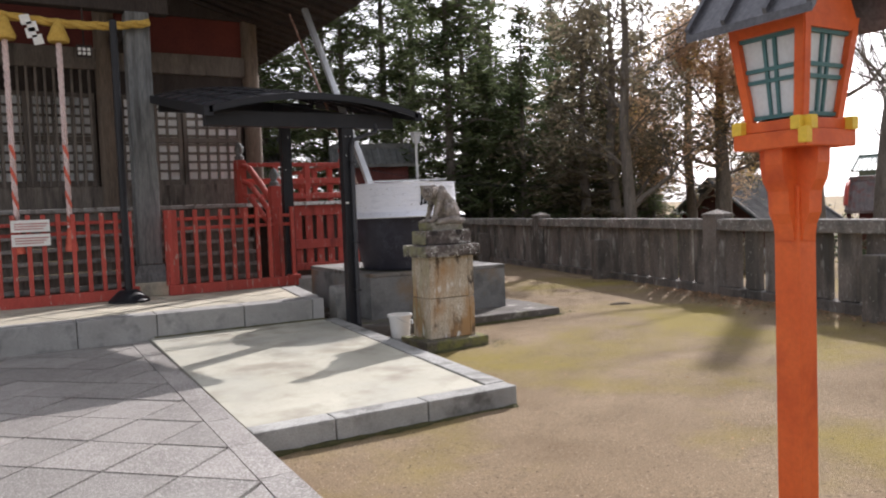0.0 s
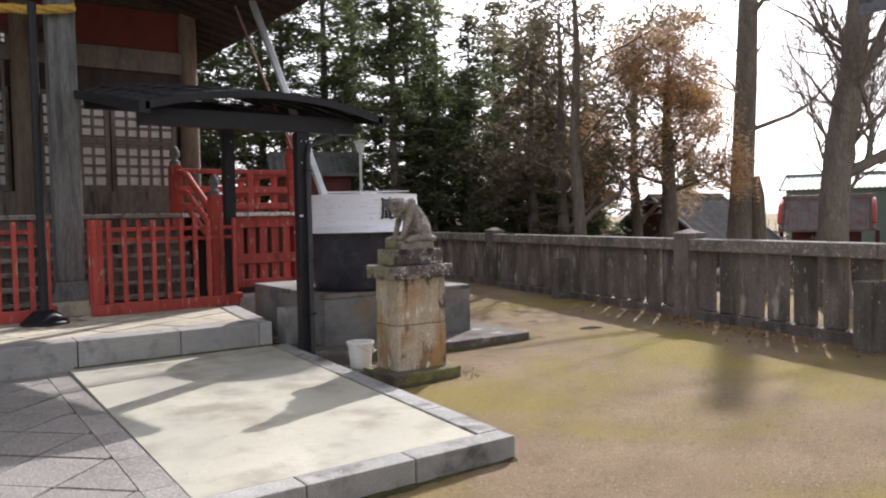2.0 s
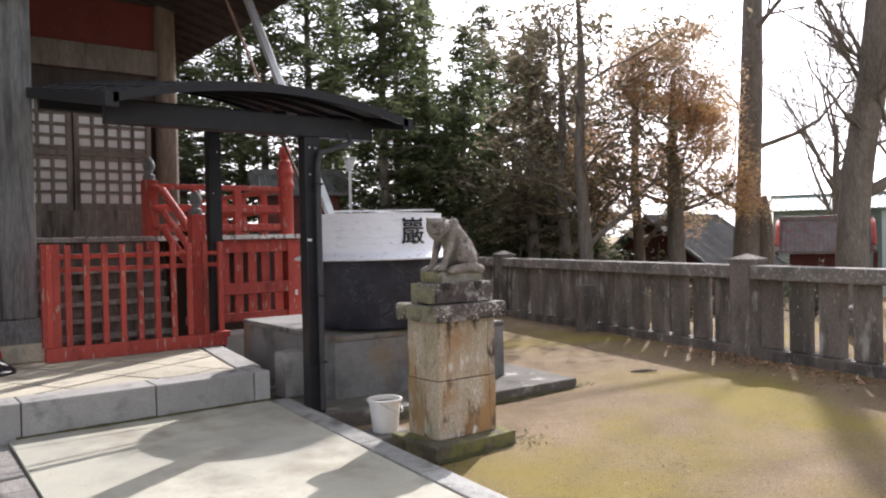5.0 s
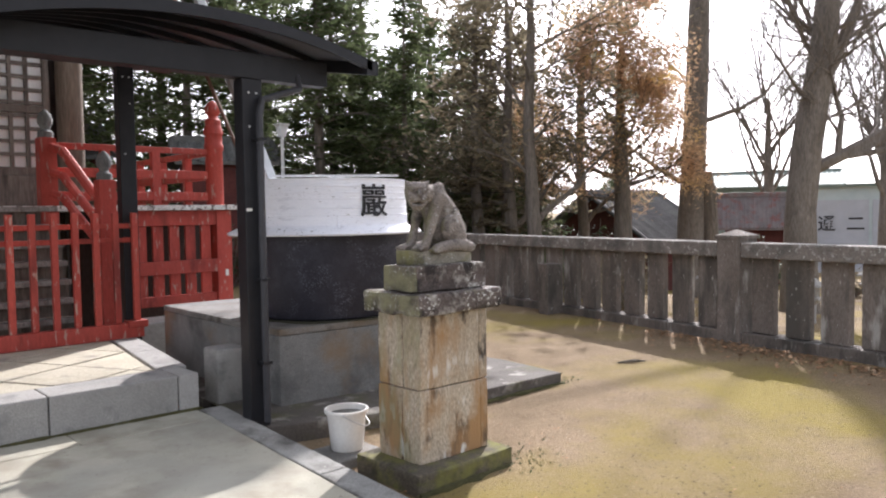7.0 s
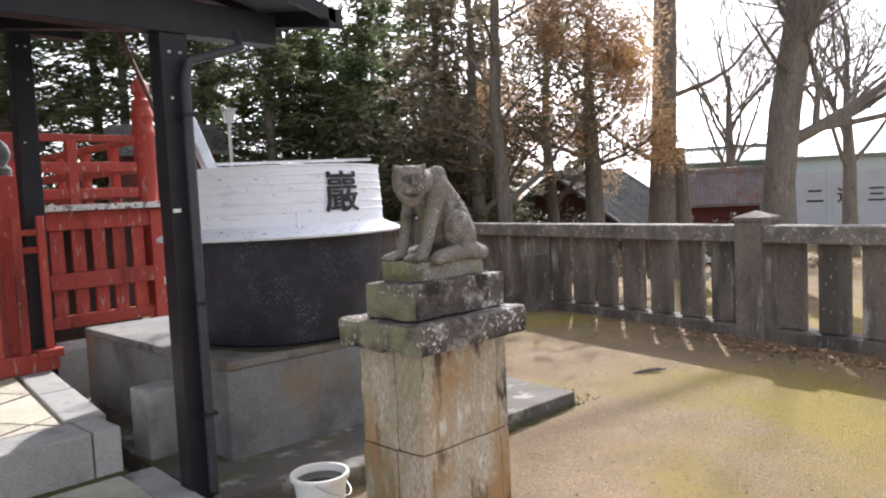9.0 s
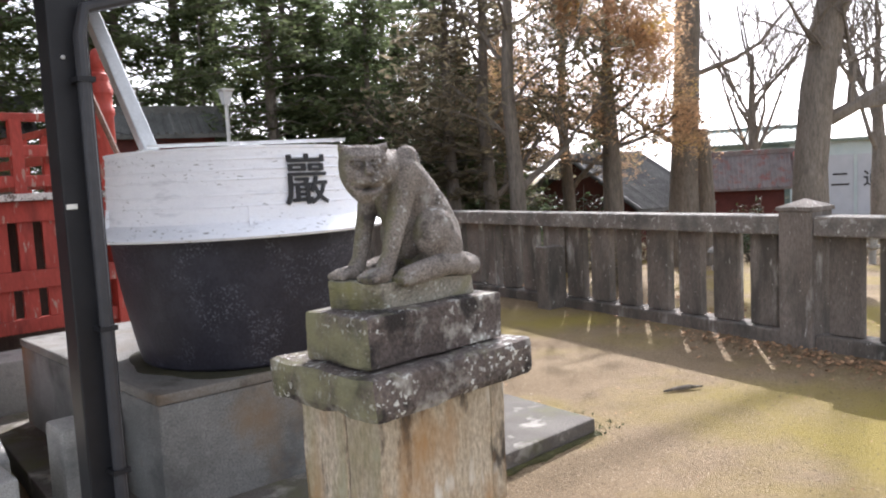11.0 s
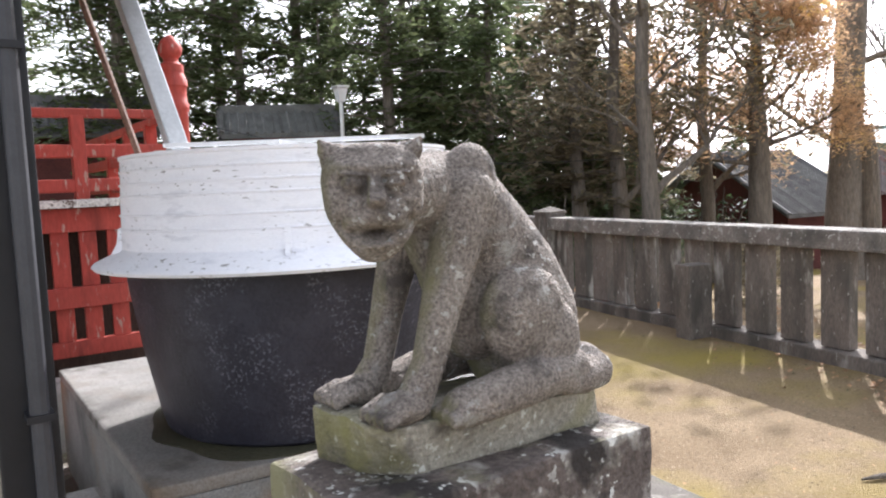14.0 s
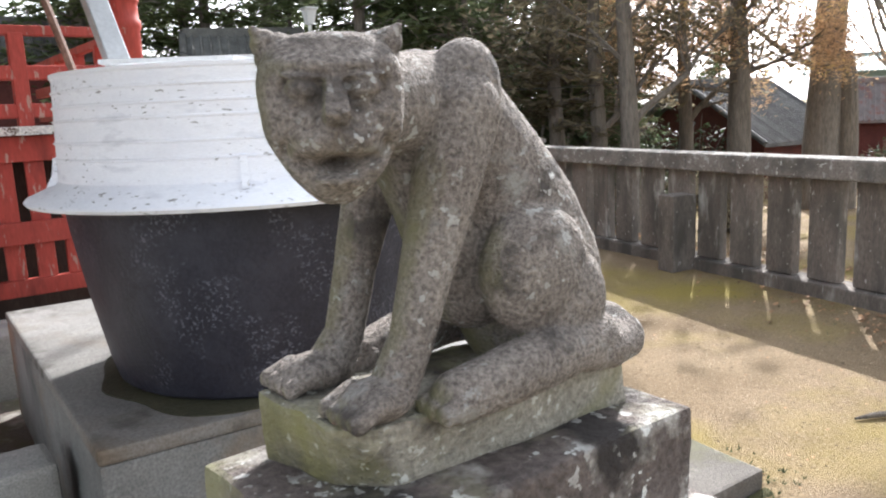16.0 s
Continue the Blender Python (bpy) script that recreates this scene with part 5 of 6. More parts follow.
# ---- trees ----
def leaf_tris(verts, faces, c, rnd, size, count, flat=0.5, droop=0.0, wide=0.0):
    """A clump of small pointed leaves or sprays round a point."""
    for _ in range(count):
        a = rnd.uniform(0, 2 * math.pi)
        w = wide or size * 0.8
        p = c + Vector((rnd.gauss(0, w), rnd.gauss(0, w), rnd.gauss(0, w * 0.55)))
        d = Vector((math.cos(a), math.sin(a), rnd.uniform(-flat, flat) - droop)).normalized()
        s = d.cross(Vector((rnd.uniform(-1, 1), rnd.uniform(-1, 1), 1))).normalized()
        L, W = size * rnd.uniform(0.7, 1.5), size * rnd.uniform(0.22, 0.45)
        i = len(verts)
        verts += [p - d * L * 0.3 - s * W * 0.4, p - d * L * 0.3 + s * W * 0.4, p + d * L * 0.3 + s * W * 0.55, p + d * L, p + d * L * 0.3 - s * W * 0.55]
        faces.append((i, i + 1, i + 2, i + 3, i + 4))


def crown_mesh(name, verts, faces, material):
    me = bpy.data.meshes.new(name)
    me.from_pydata([tuple(v) for v in verts], [], faces)
    me.materials.append(material)
    return me


def conifer(at, height, spread, bare, seed, label, leaf, trunk_r=0.22, density=1.0, category="tree", sprays=11):
    rnd = random.Random(seed)
    g = thing("conifer_tree", label, category, at, "conifers behind the court")
    base = Vector(at)
    bm = bmnew()
    bend = Vector((rnd.uniform(-0.3, 0.3), rnd.uniform(-0.3, 0.3), 0))
    pts = [base + Vector((0, 0, -0.2 + height * t)) + bend * math.sin(t * 3) for t in [i / 9 for i in range(10)]]
    tube(bm, pts, [trunk_r * (1 - 0.9 * i / 9) * (1.25 if i == 0 else 1) for i in range(10)], 10)
    verts, faces = [], []
    limbs = bmnew()
    z = bare
    while z < height - 0.3:
        t = (z - bare) / (height - bare)
        reach = spread * (1 - t) ** 0.7 * (0.55 + 0.45 * min(1, t * 5)) + 0.25
        for _ in range(rnd.randint(3, 5)):
            a = rnd.uniform(0, 2 * math.pi)
            L = reach * rnd.uniform(0.45, 1.12)
            drop = rnd.uniform(0.0, 0.32) * L
            o = base + Vector((0, 0, z + rnd.uniform(-0.2, 0.2))) + bend * math.sin(z / height * 3)
            tip = o + Vector((math.cos(a) * L, math.sin(a) * L, -drop + 0.12 * L))
            mid = (o + tip) / 2 + Vector((0, 0, 0.10 * L))
            tube(limbs, [o, mid, tip], [0.035, 0.022, 0.008], 4, False)
            n = max(3, int(L / 0.26 * density))
            for k in range(n):
                u = 0.06 + 0.94 * (k + rnd.random()) / n
                c = o.lerp(mid, u * 2) if u < 0.5 else mid.lerp(tip, u * 2 - 1)
                w = 0.30 * (1.15 - u) * L
                c = c + Vector((rnd.uniform(-w, w), rnd.uniform(-w, w), rnd.uniform(-0.12, 0.05)))
                leaf_tris(verts, faces, c, rnd, 0.20, sprays, 0.35, 0.18, 0.17)
        z += rnd.uniform(0.26, 0.46) / max(density, 0.5)
    part("trunk", bm, M_BARK, g, "", True)
    part("limb", limbs, M_BARK, g)
    part("crown", crown_mesh("crown", verts, faces, leaf), None, g)
    return g


CON = [conifer((9.9, 15.9, -0.5), 15.0, 2.9, 2.2, 11, "tall dark green conifer with drooping sprays", M_LEAF, 0.2),
       conifer((11.6, 17.6, -0.6), 13.0, 3.1, 0.6, 12, "dense dark green conifer reaching to the ground", M_LEAF, 0.2),
       conifer((13.2, 12.4, -0.6), 9.0, 2.0, 1.8, 13, "brownish thinning conifer beyond the stone fence", M_LEAF2, 0.24, 0.9),
       conifer((4.6, 20.0, -0.8), 16.0, 3.4, 1.0, 14, "broad green conifer behind the shrine", M_LEAF, 0.25)]
for src, x, y, turn, s in ((0, 5.0, 22.5, 70, 1.05), (0, 13.6, 19.5, 140, 0.72), (0, 2.4, 25, 200, 1.1), (0, 8.0, 23, 280, 1.1),
                           (1, 12.0, 14.4, 100, 0.75), (1, 7.1, 19.0, 190, 1.0), (1, 13.2, 18.2, 250, 0.95), (1, 16.4, 16.8, 20, 0.8), (1, 0.2, 25.5, 310, 0.9), (1, 18.5, 20.5, 60, 0.9),
                           (2, 18.9, 15.8, 220, 1.15), (2, 16.8, 15.6, 300, 1.0), (1, 16.6, 15.2, 40, 0.55), (1, 19.6, 16.9, 140, 0.6), (1, 22.4, 19.0, 240, 0.65), (1, 30, 19, 10, 0.6), (1, 14.6, 16.0, 77, 0.62), (1, 12.9, 16.2, 200, 0.60), (1, 15.4, 13.6, 300, 0.48), (1, 17.9, 14.1, 160, 0.45), (1, 14.2, 17.6, 10, 0.7), (1, 18.3, 17.6, 110, 0.62), (1, 20.4, 18.6, 50, 0.6), (1, 11.0, 15.2, 240, 0.55), (1, 13.7, 13.9, 20, 0.42), (1, 9.0, 17.9, 130, 0.6), (1, 34, 22, 100, 0.6),
                           (3, 9.6, 20.5, 90, 1.0), (3, 12.5, 24, 170, 1.05), (3, -0.8, 24, 240, 1.0), (3, 17.5, 26, 330, 0.7), (3, 22, 25, 15, 1.0), (3, -4.5, 27, 80, 1.0), (3, 27, 27, 80, 1.0)):
    c = copy_thing(CON[src], pose(x, y, ground_z(x, y) - 0.1, 0, 0, turn))
    c.scale = (s, s, s)


def branching(bm, p, d, length, r, level, rnd, tips, up=0.25, kids=(2, 4)):
    n = 4
    pts, q, dd = [p], p.copy(), d.copy()
    for i in range(n):
        dd = (dd + Vector((rnd.gauss(0, 0.16), rnd.gauss(0, 0.16), rnd.gauss(0, 0.10) + up * 0.14))).normalized()
        q = q + dd * (length / n)
        pts.append(q.copy())
    tube(bm, pts, [r * (1 - 0.55 * i / n) for i in range(n + 1)], 7 if level > 2 else (5 if level > 1 else 3), False)
    if level <= 1:
        tips += [pts[2], q]
    if level == 0:
        tips.append(pts[3])
        return
    for k in range(rnd.randint(*kids)):
        i = rnd.randint(1, n)
        a = rnd.uniform(0, 2 * math.pi)
        side = dd.orthogonal().normalized()
        side = Matrix.Rotation(a, 3, dd) @ side
        nd = (dd * rnd.uniform(0.5, 1.0) + side * rnd.uniform(0.5, 0.9) + Vector((0, 0, up))).normalized()
        branching(bm, pts[i], nd, length * rnd.uniform(0.55, 0.8), r * (1 - 0.55 * i / n) * rnd.uniform(0.5, 0.7), level - 1, rnd, tips, up, kids)
    branching(bm, q, dd, length * 0.72, r * 0.45, level - 1, rnd, tips, up, kids)


def leafy_tree(name, at, label, trunk, limbs_at, level, seed, bark, leaf=None, leaf_size=0.07, per_tip=5, group="", wide=0.2, kids=(2, 4)):
    """Trunk by points and radii, limbs as (height share, heading, rise, length, radius)."""
    rnd = random.Random(seed)
    g = thing(name, label, "tree", at, group)
    base = Vector(at)
    pts = [base + Vector(p) for p, _ in trunk]
    bm = bmnew()
    tube(bm, pts, [r for _, r in trunk], 14)
    part("trunk", bm, bark, g, "", True)
    tips = []
    bm = bmnew()
    for share, heading, rise, length, r in limbs_at:
        f = share * (len(pts) - 1)
        i = min(int(f), len(pts) - 2)
        p = pts[i].lerp(pts[i + 1], f - i)
        d = Vector((math.sin(radians(heading)) * math.cos(radians(rise)), math.cos(radians(heading)) * math.cos(radians(rise)), math.sin(radians(rise))))
        branching(bm, p, d, length, r, level, rnd, tips, 0.25, kids)
    part("branch", bm, bark, g)
    if leaf:
        verts, faces = [], []
        for t in tips:
            leaf_tris(verts, faces, t, rnd, leaf_size, per_tip, 0.8, 0.0, wide)
        part("foliage", crown_mesh("foliage", verts, faces, leaf), None, g)
    return g


# big double-stemmed trunk, bare trees, autumn tree
leafy_tree("tree", (20.7, 9.8, -2.0), "tall grey trunk with a broken stub beside it", [((0, 0, -0.3), 0.62), ((0.0, 0.05, 2.5), 0.47), ((0.1, 0.0, 5), 0.40), ((0.25, -0.05, 8), 0.38), ((0.45, -0.1, 13), 0.3), ((0.5, 0, 18), 0.2)],
           [(0.35, 300, 30, 3.0, 0.10), (0.5, 120, 20, 3.2, 0.1), (0.55, 20, 25, 3.5, 0.1), (0.7, 210, 30, 3.5, 0.1), (0.85, 330, 30, 3.5, 0.1), (0.9, 140, 30, 3.5, 0.1)], 2, 21, M_BARK2)
bm = bmnew()
tube(bm, [(21.0, 9.35, -2.2), (21.05, 9.3, 0.5), (21.0, 9.35, 2.2), (20.95, 9.4, 2.9)], [0.36, 0.27, 0.25, 0.17], 10)
tagged(part("tree_stump", bm, M_BARK, None, "", True), "tall broken dead trunk beside the big tree", "stump")
leafy_tree("tree", (18.35, 5.25, -2.0), "large bare tree with a low sideways limb", [((0, 0, -0.3), 0.62), ((0.0, 0.0, 2), 0.46), ((0.02, 0.0, 3.6), 0.40), ((0.1, -0.15, 5.5), 0.40), ((0.25, -0.45, 7.6), 0.36), ((0.35, -0.7, 11), 0.26), ((0.4, -0.8, 15), 0.14)],
           [(0.42, 140, 6, 3.9, 0.19), (0.57, 300, 35, 2.4, 0.055), (0.60, 135, 55, 3.6, 0.20), (0.66, 320, 40, 2.8, 0.06), (0.7, 150, 25, 2.6, 0.07), (0.8, 200, 40, 3.0, 0.08), (0.85, 330, 45, 2.8, 0.07), (0.95, 100, 50, 3.0, 0.08), (0.52, 170, 20, 2.2, 0.05), (0.63, 200, 25, 2.4, 0.05), (0.74, 100, 35, 2.6, 0.06), (0.78, 300, 30, 2.6, 0.06)], 3, 22, M_BARK2, kids=(4, 6))
for x, y, sd in ((39.6, 15.6, 23), (37.0, 8.8, 24)):
    leafy_tree("tree", (x, y, -2.4), "bare spreading winter tree with fine twigs", [((0, 0, -0.3), 0.42), ((0.0, 0.1, 2.6), 0.34), ((0.1, 0.1, 4.4), 0.30), ((0.1, 0.2, 7.0), 0.20), ((0.2, 0.2, 10.0), 0.10)],
               [(0.48, 315, 45, 4.6, 0.12), (0.52, 135, 48, 4.6, 0.12), (0.55, 225, 50, 4.6, 0.11), (0.60, 45, 55, 4.6, 0.11), (0.7, 320, 55, 4.6, 0.10), (0.75, 140, 60, 4.6, 0.10), (0.85, 250, 65, 4.4, 0.09), (0.95, 40, 75, 4.2, 0.08), (0.66, 80, 60, 4.2, 0.08), (0.8, 180, 55, 4.2, 0.08)], 4, sd, M_BARK2, group="bare trees", kids=(3, 5))
leafy_tree("tree", (17.1, 10.1, -1.8), "autumn tree with thinning orange-brown leaves", [((0, 0, -0.3), 0.36), ((0, 0, 2.2), 0.29), ((0.05, 0.05, 4), 0.25), ((0.0, 0.1, 6), 0.17), ((0.1, 0.1, 8.6), 0.06)],
           [(0.46, 315, 12, 1.7, 0.06), (0.50, 40, 20, 1.6, 0.07), (0.52, 140, 22, 1.2, 0.07), (0.55, 290, 22, 1.9, 0.08), (0.60, 335, 28, 1.8, 0.07), (0.62, 110, 30, 1.2, 0.07), (0.68, 210, 30, 1.6, 0.06), (0.72, 310, 38, 1.6, 0.06), (0.75, 130, 38, 1.0, 0.06), (0.82, 30, 45, 1.3, 0.05), (0.87, 260, 50, 1.2, 0.04), (0.95, 120, 65, 1.0, 0.04)],
           3, 25, M_BARK, M_AUTUMN, 0.078, 24, '', 0.30)
for x, y, sd, h in ((13.6, 11.6, 31, 9.6), (12.5, 9.8, 32, 10.4), (18.0, 12.3, 33, 9.6)):
    leafy_tree("tree", (x, y, -1.4), "bare-stemmed tall tree beyond the stone fence", [((0, 0, -0.3), 0.27), ((0.05, 0, h * 0.25), 0.19), ((-0.05, 0.1, h * 0.5), 0.15), ((0.1, 0.1, h * 0.75), 0.11), ((0.1, 0.2, h), 0.05)],
               [(0.26, 130, 50, 2.2, 0.10), (0.38, 300, 35, 1.8, 0.06), (0.46, 180, 30, 1.8, 0.05), (0.55, 30, 30, 2, 0.06), (0.62, 250, 30, 2, 0.05), (0.7, 120, 30, 2, 0.05), (0.8, 0, 35, 1.8, 0.05), (0.88, 200, 40, 1.6, 0.04)], 2, sd, M_BARK, M_LEAF2, 0.17, 8, "bare-stemmed trees", 0.36)


def shrub(at, r, h, seed, leaf=None):
    rnd = random.Random(seed)
    g = thing("shrub", "leafy evergreen shrub behind the stone fence", "shrub", at, "shrubs behind the fence")
    bm = bmnew()
    verts, faces = [], []
    for k in range(14):
        a, e = rnd.uniform(0, 6.28), rnd.uniform(0.3, 1.4)
        L = rnd.uniform(0.5, 1.0)
        tip = Vector(at) + Vector((math.cos(a) * r * math.cos(e) * L, math.sin(a) * r * math.cos(e) * L, h * L * math.sin(e)))
        tube(bm, [at, (Vector(at) + tip) / 2 + Vector((0, 0, 0.1)), tip], [0.025, 0.015, 0.006], 4, False)
        for j in range(16):
            leaf_tris(verts, faces, Vector(at).lerp(tip, rnd.uniform(0.35, 1.0)) + Vector((rnd.gauss(0, 0.14 * r), rnd.gauss(0, 0.14 * r), rnd.gauss(0, 0.1))), rnd, 0.08, 6, 0.8)
    part("stems", bm, M_BARK, g)
    part("foliage", crown_mesh("foliage", verts, faces, leaf or M_SHRUB), None, g)
    return g


SH = [shrub((8.6, 9.6, -0.5), 1.2, 1.9, 41), shrub((15.0, 9.0, -1.3), 1.3, 1.9, 42, M_LEAF2)]
for k, (x, y) in enumerate(((9.8, 9.2), (7.6, 11.4), (10.8, 11.0), (13.8, 14.6), (16.5, 12.4), (19.5, 11.5), (6.2, 14.5), (9.0, 13.0), (23.5, 9.0), (26, 6.5), (20, 14), (12.6, 12.6), (14.6, 13.0), (11.6, 13.2), (15.9, 14.6), (17.4, 13.2), (12.9, 11.0), (14.9, 11.9), (18.8, 13.4))):
    c = copy_thing(SH[k % 2], pose(x, y, ground_z(x, y) - 0.05, 0, 0, 50 * k))
    s = (1.0, 0.8, 1.25)[k % 3]
    c.scale = (s, s, s)

for k, (x, y, sc) in enumerate(((22.4, 17.2, 2.0), (24.6, 19.0, 2.3), (28.6, 17.6, 2.0), (20.6, 15.6, 1.7), (30.6, 12.6, 1.6), (23.0, 13.4, 1.3), (31.5, 16.0, 1.9), (44.0, 19.6, 2.4), (46.0, 18.2, 2.3), (42.0, 20.8, 2.2), (29.4, 10.4, 1.5), (20.6, 13.0, 1.5), (22.2, 14.8, 1.7), (24.0, 16.4, 1.8), (19.0, 12.2, 1.2))):
    c = copy_thing(SH[1 if k % 3 else 0], pose(x, y, ground_z(x, y) - 0.05, 0, 0, 70 * k))
    c.scale = (sc, sc, sc)

# ---- buildings beyond ----
def gable_house(name, label, centre, turn, L, W, eave, ridge, z0, wall, roofm, over=0.6, rows=9, cols=0, extra=None):
    """A house with walls, a two-sided roof laid in courses, and a ridge; turn is the ridge's heading."""
    m = Matrix.Translation((*centre, 0)) @ Matrix.Rotation(radians(turn), 4, 'Z')
    g = thing(name, label, "building", (*centre, z0))
    bm = bmnew()
    pts = [(-L / 2, -W / 2), (L / 2, -W / 2), (L / 2, W / 2), (-L / 2, W / 2)]
    lo = [bm.verts.new(m @ Vector((x, y, z0))) for x, y in pts]
    hi = [bm.verts.new(m @ Vector((x, y, eave))) for x, y in pts]
    rg = [bm.verts.new(m @ Vector((x, 0, ridge - 0.1))) for x in (-L / 2, L / 2)]
    bm.faces.new(lo[::-1])
    for i in range(4):
        bm.faces.new((lo[i], lo[(i + 1) % 4], hi[(i + 1) % 4], hi[i]))
    bm.faces.new((hi[0], hi[3], rg[0]))
    bm.faces.new((hi[1], rg[1], hi[2]))
    bm.faces.new((hi[0], rg[0], rg[1], hi[1]))
    bm.faces.new((hi[3], hi[2], rg[1], rg[0]))
    part("wall", bm, wall, g)
    slope = (ridge - eave) / (W / 2)
    for sgn in (-1, 1):
        bm = bmnew()
        yo = W / 2 + over
        a = [bm.verts.new(m @ Vector((x, sgn * y, ridge - slope * y + dz))) for dz in (0.0, 0.10) for y in (0, yo) for x in (-L / 2 - over, L / 2 + over)]
        for q in ((0, 1, 3, 2), (4, 6, 7, 5), (0, 2, 6, 4), (1, 5, 7, 3), (2, 3, 7, 6), (0, 4, 5, 1)):
            bm.faces.new([a[i] for i in q])
        rf = part("roof_side", bm, roofm, g)
        if cols:
            bm = bmnew()
            for k in range(cols + 1):
                x = -L / 2 - over + (L + 2 * over) * k / cols
                tube(bm, [m @ Vector((x, sgn * 0.05, ridge - slope * 0.05 + 0.11)), m @ Vector((x, sgn * yo, ridge - slope * yo + 0.11))], 0.045, 6)
            tagged(part("tile_ribs", bm, roofm, rf), kind="stuff")
    block("ridge_cap", (-L / 2 - over, L / 2 + over, -0.14, 0.14, ridge + 0.0, ridge + 0.24), roofm, g, 0.03, m=m)
    for x in (-L / 2 - over, L / 2 + over):
        for sgn in (-1, 1):
            bm = bmnew()
            yo = W / 2 + over
            tube(bm, [m @ Vector((x, 0, ridge + 0.12)), m @ Vector((x, sgn * yo, ridge - slope * yo + 0.12))], 0.09, 6)
            part("verge", bm, roofm, g)
    if extra:
        extra(g, m)
    return g


gable_house("tiled_house", "dark red boarded house with a grey tiled roof", (25.9, 16.1), -12, 3.2, 6.6, 0.45, 2.3, -2.6, M_DARKRED, M_TILE, 0.5, cols=26)


def gate_details(g, m):
    for x in (-2.2, -0.8, 0.8, 2.2):
        block("post", (x - 0.1, x + 0.1, -1.55, -1.35, -2.6, 0.6), M_DARKRED, g, m=m)
    for x in (-2.02, 2.02):
        bm = bmnew()
        tube(bm, [m @ Vector((x, 1.75 * math.sin(u), 1.0 + 1.15 * math.cos(u) ** 1.5)) for u in [math.pi / 2 * (i / 8 - 1) * 0.98 for i in range(17)]], 0.10, 6)
        part("bargeboard", bm, M_RED, g, "curved red bargeboard")
    for k in range(9):
        block("window_bar", (-0.65 + 0.15 * k, -0.60 + 0.15 * k, -1.28, -1.22, -0.6, 0.3), M_PAPER, g, m=m)


gable_house("gate_house", "small dark red gatehouse with a weathered roof", (33.4, 13.4), 116, 3.0, 2.4, 1.05, 2.15, -2.6, M_DARKRED, M_RUSTROOF, 0.5, cols=20, extra=gate_details)
gable_house("garden_shed", "small dark shed with a mossy tiled roof", (7.4, 17.2), -20, 2.3, 2.0, 3.2, 3.72, -0.5, M_DARKRED, M_SHEDTILE, 0.25, cols=14)
gable_house("outbuilding", "low outbuilding with blue-grey tiled roof behind the shrine", (2.6, 21.6), -8, 5.0, 2.6, 3.55, 4.35, -0.6, M_DARKRED, M_TILE, 0.3, cols=24)
gable_house("warehouse", "long green-roofed warehouse in the distance", (54.6, 22.4), 113, 9, 6, 3.2, 4.2, -3, M_GREENROOF, M_GREENROOF, 0.4, cols=30)

# warehouse with big doors and lettering
WM = Matrix.Translation((50.6, 13.4, 0)) @ Matrix.Rotation(radians(-75), 4, 'Z')
ware = thing("storehouse", "pale blue storehouse with big white numbered doors", "building", (50.6, 13.4, -3))
block("wall", (-4.3, 9, 0.0, 8, -3.0, 2.9), M_WALLBLUE, ware, m=WM)
block("roof", (-4.5, 9.2, -0.3, 8.2, 2.9, 3.1), M_GREENROOF, ware, m=WM)
bm = bmnew()
for k in range(60):
    x = -4.5 + 13.7 * k / 60
    tube(bm, [WM @ Vector((x, -0.32, 3.02)), WM @ Vector((x, 8.2, 3.02))], 0.09, 5)
tagged(part("roof_ribs", bm, M_GREENROOF, ware), kind="stuff")
DOOR = 3.5
for k in range(3):
    x = -3.95 + DOOR * k
    dr = block("door", (x, x + DOOR - 0.2, -0.08, -0.02, -2.8, 2.05), M_WALLWHITE, ware, m=WM)
    block("door_frame", (x + DOOR - 0.18, x + DOOR - 0.02, -0.12, 0.0, -2.8, 2.05), M_WALLBLUE, ware, m=WM)
    for body, u, size in (("通", 0.85, 1.1), ("二三四"[k], 2.55, 1.1)):
        me = text_mesh(body, size, 0.01, 0.012)
        me.transform(WM @ Matrix.Translation((x + u, -0.10, 0.45)) @ Matrix.Rotation(radians(90), 4, 'X'))
        me.materials.clear()
        me.materials.append(M_INK)
        part("lettering", me, None, dr, "large black painted character")

# ---- street lamp, stone lanterns, wires, litter ----
lamp = thing("street_lamp", "slim pale street lamp with a square lantern head", "lamp", (7.64, 14.3, -0.4))
bm = bmnew()
tube(bm, [(7.64, 14.3, -0.5), (7.64, 14.3, 3.72)], 0.045, 10)
part("pole", bm, M_METAL, lamp, "", True)
bm = bmnew()
rings = [[bm.verts.new((7.64 + sx * r, 14.3 + sy * r, z)) for sx, sy in ((-1, -1), (1, -1), (1, 1), (-1, 1))] for r, z in ((0.07, 3.72), (0.12, 4.02))]
for i in range(4):
    bm.faces.new((rings[0][i], rings[0][(i + 1) % 4], rings[1][(i + 1) % 4], rings[1][i]))
bm.faces.new(rings[0][::-1])
bm.faces.new(rings[1])
part("lamp_glass", bm, M_FROST, lamp, "white lamp glass")
block("lamp_cap", (7.49, 7.79, 14.15, 14.45, 4.02, 4.07), M_METAL, lamp, 0.01)


